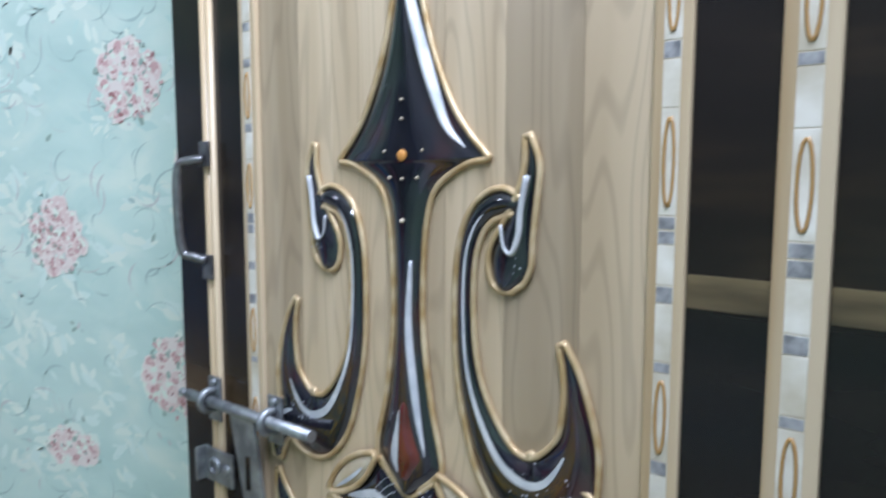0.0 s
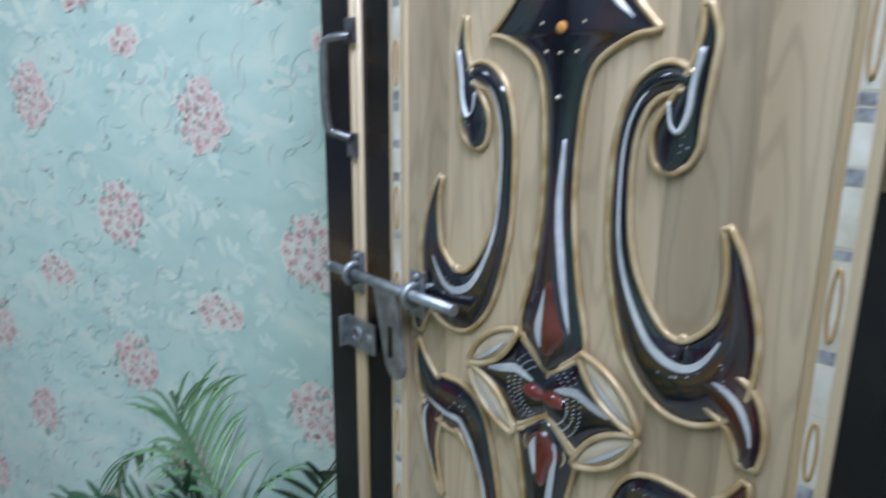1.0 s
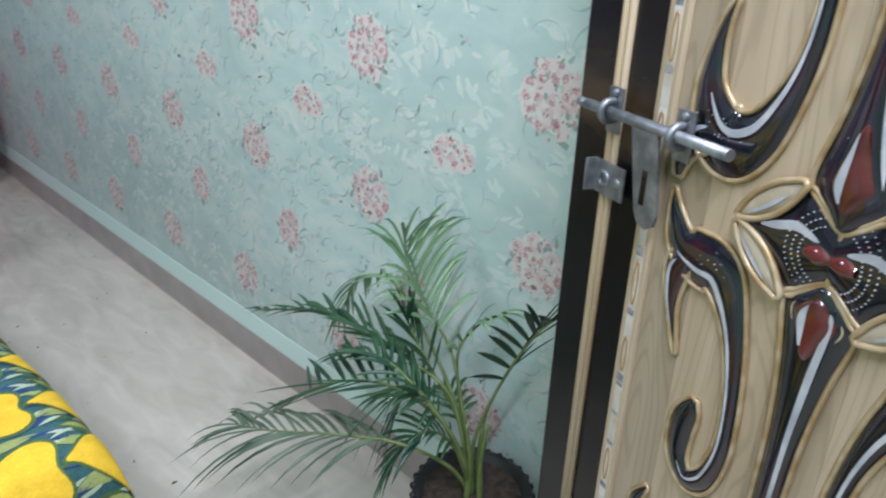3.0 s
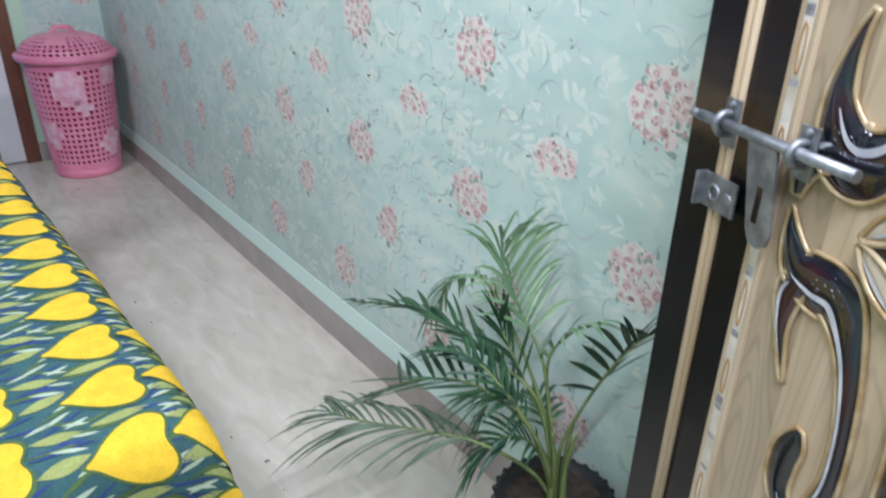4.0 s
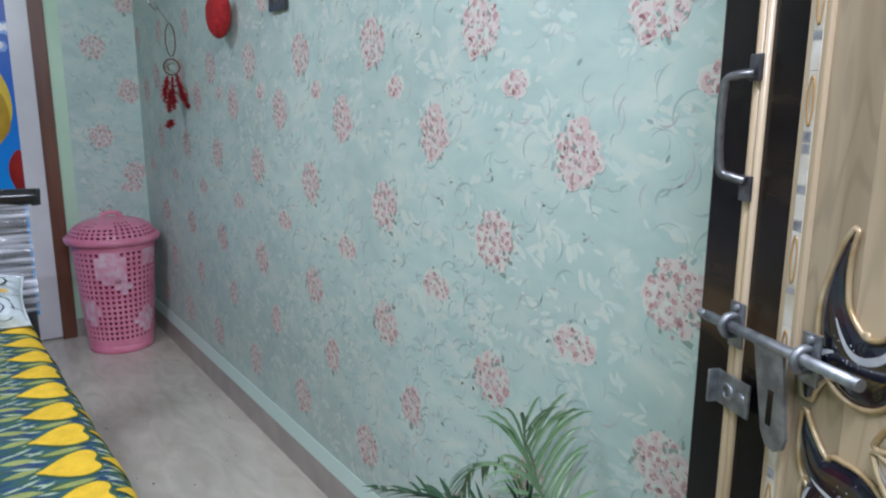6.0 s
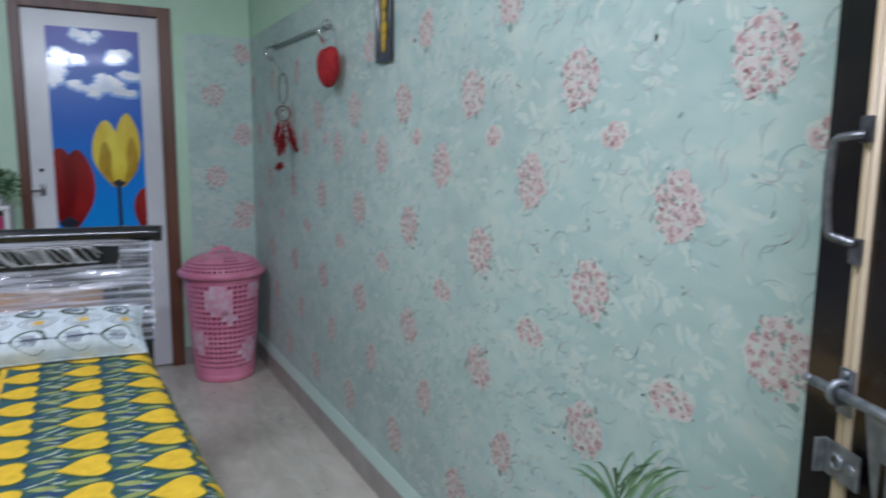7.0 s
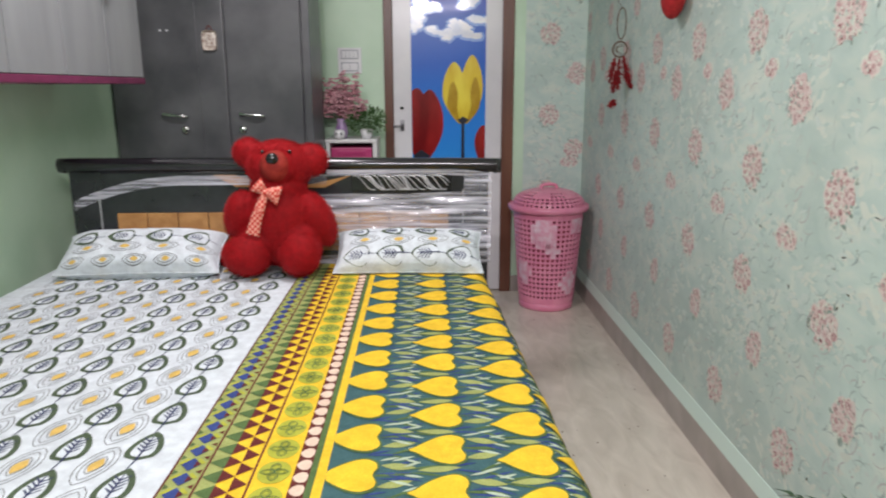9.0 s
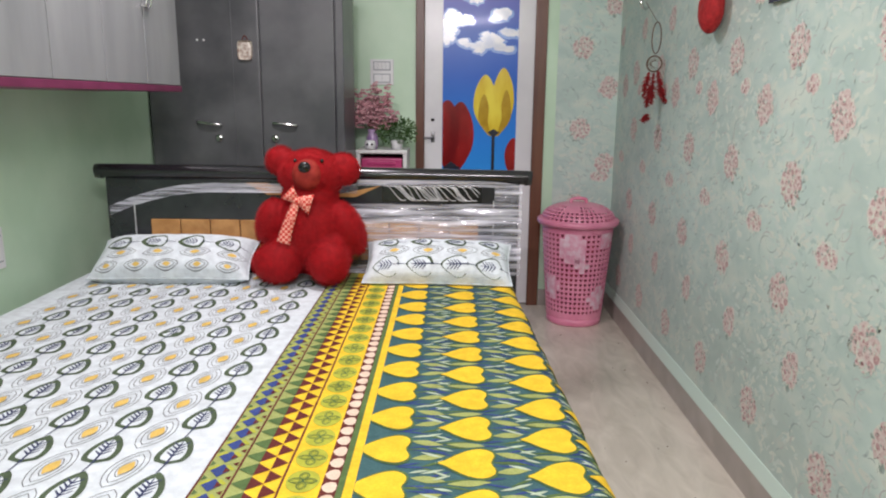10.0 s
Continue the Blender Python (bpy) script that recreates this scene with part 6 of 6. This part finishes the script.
part("blossoms", bm, M["blossom"], fv, "clusters of small pink petals")
part("twigs", tw, M["twig"], fv)
gp = thing("small_plant", "bushy green artificial plant in a white cup", "small plant", (-1.40, 4.60, DUZ))
bm = bmesh.new()
lathe(bm, [(0.0, 0.0), (0.030, 0.0), (0.040, 0.055), (0.036, 0.055), (0.026, 0.01), (0.0, 0.01)], 24)
part("cup", bm, M["white_plastic"], gp, "", True)
bm = bmesh.new()
for k in range(620):
    d = Vector((rng.gauss(0, 1), rng.gauss(0, 1), rng.gauss(0.2, 0.8))).normalized()
    c = Vector((0, 0, 0.11)) + Vector((d.x * 0.125, d.y * 0.09, d.z * 0.085)) * rng.uniform(0.35, 1.0)
    o = d.orthogonal().normalized() * rng.uniform(0.004, 0.008)
    e = (d + Vector((rng.gauss(0, 0.5), rng.gauss(0, 0.5), rng.gauss(0, 0.5)))).normalized() * rng.uniform(0.018, 0.032)
    bm.faces.new([bm.verts.new(c), bm.verts.new(c + e * 0.5 + o), bm.verts.new(c + e), bm.verts.new(c + e * 0.5 - o)])
part("leaves", bm, M["bush"], gp)
wp = thing("small_pot", "small round white ceramic pot with black patches", "pot", (-1.560, 4.535, DUZ))
bm = bmesh.new()
lathe(bm, [(0.0, 0.0), (0.024, 0.0), (0.034, 0.02), (0.034, 0.04), (0.026, 0.056), (0.0, 0.058)], 20)
part("bowl", bm, M["white_plastic"], wp, "", True)
for x in (-0.014, 0.014):
    bm = bmesh.new()
    bmesh.ops.create_icosphere(bm, subdivisions=2, radius=1, matrix=pose(x, -0.032, 0.034) @ Matrix.Diagonal((0.007, 0.003, 0.008, 1)))
    part("patch", bm, M["black_plastic"], wp, "black patch", True)

# ---- things on the papered wall ----
M["clear"] = mat("clear", (0.9, 0.9, 0.92), 0.05, spec=0.9)
M["clear"].node_tree.nodes["Principled BSDF"].inputs["Transmission Weight"].default_value = 0.6
M["wall_rail"] = varied(mat("wall_rail", (0.25, 0.32, 0.29), 0.4), (0.22, 0.29, 0.26), (0.30, 0.37, 0.33), 20)
hr = thing("hook_rail", "slim wall rail with two clear hooks", "hook rail", (0, 0, 0))
bm = bmesh.new()
tube(bm, [(-0.020, 4.19, 1.922), (-0.020, 3.27, 1.906)], 0.008, 8)
part("rail", bm, M["wall_rail"], hr, "", True)
for y, z in ((4.19, 1.922), (3.27, 1.906)):
    bm = bmesh.new()
    bmesh.ops.create_icosphere(bm, subdivisions=2, radius=0.020, matrix=Matrix.Translation((-0.018, y, z + 0.005)))
    tube(bm, spline([(-0.02, y - 0.02, z), (-0.05, y - 0.06, z - 0.01), (-0.085, y - 0.10, z - 0.03), (-0.088, y - 0.11, z - 0.062), (-0.062, y - 0.09, z - 0.082), (-0.038, y - 0.05, z - 0.072)], 6), 0.0075, 8)
    part("hook", bm, M["chrome"], hr, "shiny curved hook", True)
M["plush_red"] = varied(mat("plush_red", (0.36, 0.01, 0.012), 0.8), (0.28, 0.006, 0.008), (0.42, 0.016, 0.018), 60, bump=0.5, bump_scale=300)
ht = thing("heart_cushion", "small red plush heart hanging from the wall hook", "plush heart", (-0.055, 3.152, 1.708))
bm = bmesh.new()
bmesh.ops.create_icosphere(bm, subdivisions=4, radius=1)
for v in bm.verts:
    a = abs(v.co.y)
    v.co = Vector((v.co.x * 0.042, v.co.y * 0.108 * (0.80 + 0.25 * v.co.z), v.co.z * 0.078 + 0.020 * math.sin(min(a * 2.2, 1.57)) * (v.co.z > 0) - 0.014 * (v.co.z > 0.2) * (1 - min(1, a * 4))))
part("plush", bm, M["plush_red"], ht, "", True)
bm = bmesh.new()
tube(bm, spline([(0, 0.0, 0.07), (-0.01, 0.0, 0.09), (-0.03, 0.005, 0.115)], 4), 0.002, 5)
part("loop", bm, M["plush_red"], ht)
M["feather_red"] = varied(mat("feather_red", (0.18, 0.008, 0.01), 0.8), (0.20, 0.006, 0.008), (0.34, 0.014, 0.018), 60)
dc = thing("dream_catcher", "red feathered dream catcher hanging on the papered wall", "dream catcher", (-0.062, 3.853, 1.749), 62)
bm = bmesh.new()
tube(bm, [(0.004, 0.022 * math.cos(a), -0.075 + 0.075 * math.sin(a)) for a in np.linspace(0, 6.283, 21)[:-1]], 0.003, 5, True)
tube(bm, [(-0.004, 0.0, 0.0), (-0.05, 0.05, 0.09)], 0.0014, 4)
part("cord_loop", bm, M["twig"], dc, "thin brown cord loop", True)
bm = bmesh.new()
tube(bm, [(-0.008, 0.036 * math.cos(a), -0.20 + 0.038 * math.sin(a)) for a in np.linspace(0, 6.283, 25)[:-1]], 0.004, 6, True)
part("ring", bm, M["twig"], dc, "wrapped ring", True)
bm = bmesh.new()
for k in range(8):
    a = math.pi * k / 8
    tube(bm, [(-0.008, 0.036 * math.cos(a), -0.20 + 0.036 * math.sin(a)), (-0.008, -0.036 * math.cos(a + 0.8), -0.20 - 0.036 * math.sin(a + 0.8))], 0.0012, 4)
part("web", bm, M["twig"], dc)
rng = random.Random(41)
for y, z, L in ((-0.026, -0.235, 0.12), (0.0, -0.245, 0.15), (0.026, -0.24, 0.12), (-0.04, -0.29, 0.10), (0.014, -0.30, 0.11), (0.02, -0.445, 0.035)):
    bm = bmesh.new()
    tube(bm, [(-0.012, y, z), (-0.014, y * 1.6, z - L)], 0.0014, 4)
    for k in range(210):
        q = rng.random()
        c = Vector((-0.012, y * (0.8 + 0.9 * q), z - L * q))
        d = Vector((rng.gauss(0, 1), rng.gauss(0, 1), rng.gauss(-0.7, 0.5))).normalized() * rng.uniform(0.012, 0.030) * (0.5 + math.sin(math.pi * q) * 0.7)
        if c.x + d.x > 0.03:
            d.x = -d.x
        o = d.orthogonal().normalized() * 0.0045
        bm.faces.new([bm.verts.new(c - o), bm.verts.new(c + o), bm.verts.new(c + d)])
    part("feather", bm, M["feather_red"], dc, "dark red feather")
pf = thing("wall_plaque", "narrow black framed plaque with gold motif on the wallpaper", "wall plaque", (-0.002, 2.652, 1.832))
part("backing", boxed(-0.012, -0.066, -0.142, -0.001, 0.066, 0.142, 0.002), M["roll_black"], pf)
part("frame", box(box(box(boxed(-0.018, -0.068, -0.144, -0.002, -0.052, 0.144, 0.002), -0.018, 0.052, -0.144, -0.002, 0.068, 0.144, 0.002), -0.018, -0.052, -0.144, -0.002, 0.052, -0.128, 0.002), -0.018, -0.052, 0.128, -0.002, 0.052, 0.144, 0.002), M["roll_black"], pf)
bm = bmesh.new()
for z, r in ((0.09, 0.020), (0.055, 0.026), (0.015, 0.018), (-0.025, 0.028), (-0.06, 0.022), (-0.09, 0.014)):
    bmesh.ops.create_icosphere(bm, subdivisions=2, radius=1, matrix=pose(-0.014, 0, z) @ Matrix.Diagonal((0.004, r, 0.024, 1)))
part("motif", bm, M["tulip_amber"], pf, "gold relief motif", True)

# ---- crumbs on the floor ----
rng = random.Random(19)
bm = bmesh.new()
for k in range(46):
    r = rng.uniform(0.0015, 0.004)
    bmesh.ops.create_icosphere(bm, subdivisions=1, radius=1, matrix=pose(rng.uniform(-0.62, -0.06), rng.uniform(1.3, 4.3), r * 0.4, 0, 0, rng.uniform(0, 180)) @ Matrix.Diagonal((r * rng.uniform(0.6, 1.8), r, r * 0.5, 1)))
tagged(add_mesh("floor_crumbs", bm, M["twig"]), "tiny dark crumbs and dust scattered on the floor", "crumbs", kind="stuff")

# ---- lamps of the room: the tube and an added ceiling fitting ----
M["glow"] = mat("glow", (0.9, 0.9, 0.9), 0.5)
b_ = M["glow"].node_tree.nodes["Principled BSDF"]
b_.inputs["Emission Color"].default_value = (0.98, 1.0, 1.0, 1)
b_.inputs["Emission Strength"].default_value = 6
# unseen fitting, added only to go with the ceiling fill
cl_ = thing("fill_fitting", "made-up round white ceiling fitting for the added fill lamp, out of view", "ceiling light", (-1.70, 2.60, ZC))
bm = bmesh.new()
lathe(bm, [(0.0, 0.0), (0.22, 0.0), (0.22, -0.03), (0.20, -0.035), (0.0, -0.035)], 32)
part("housing", bm, M["white_plastic"], cl_, "", True)
tl = thing("tube_light", "white batten tube light over the entrance, switched on", "tube light", (-1.05, Y0, 2.38))
part("batten", boxed(-0.6, 0.0, -0.02, 0.6, 0.04, 0.03, 0.004), M["white_plastic"], tl)
bm = bmesh.new()
tube(bm, [(-0.57, 0.055, 0.0), (0.57, 0.055, 0.0)], 0.013, 12)
part("tube", bm, M["glow"], tl, "glowing glass tube", True)
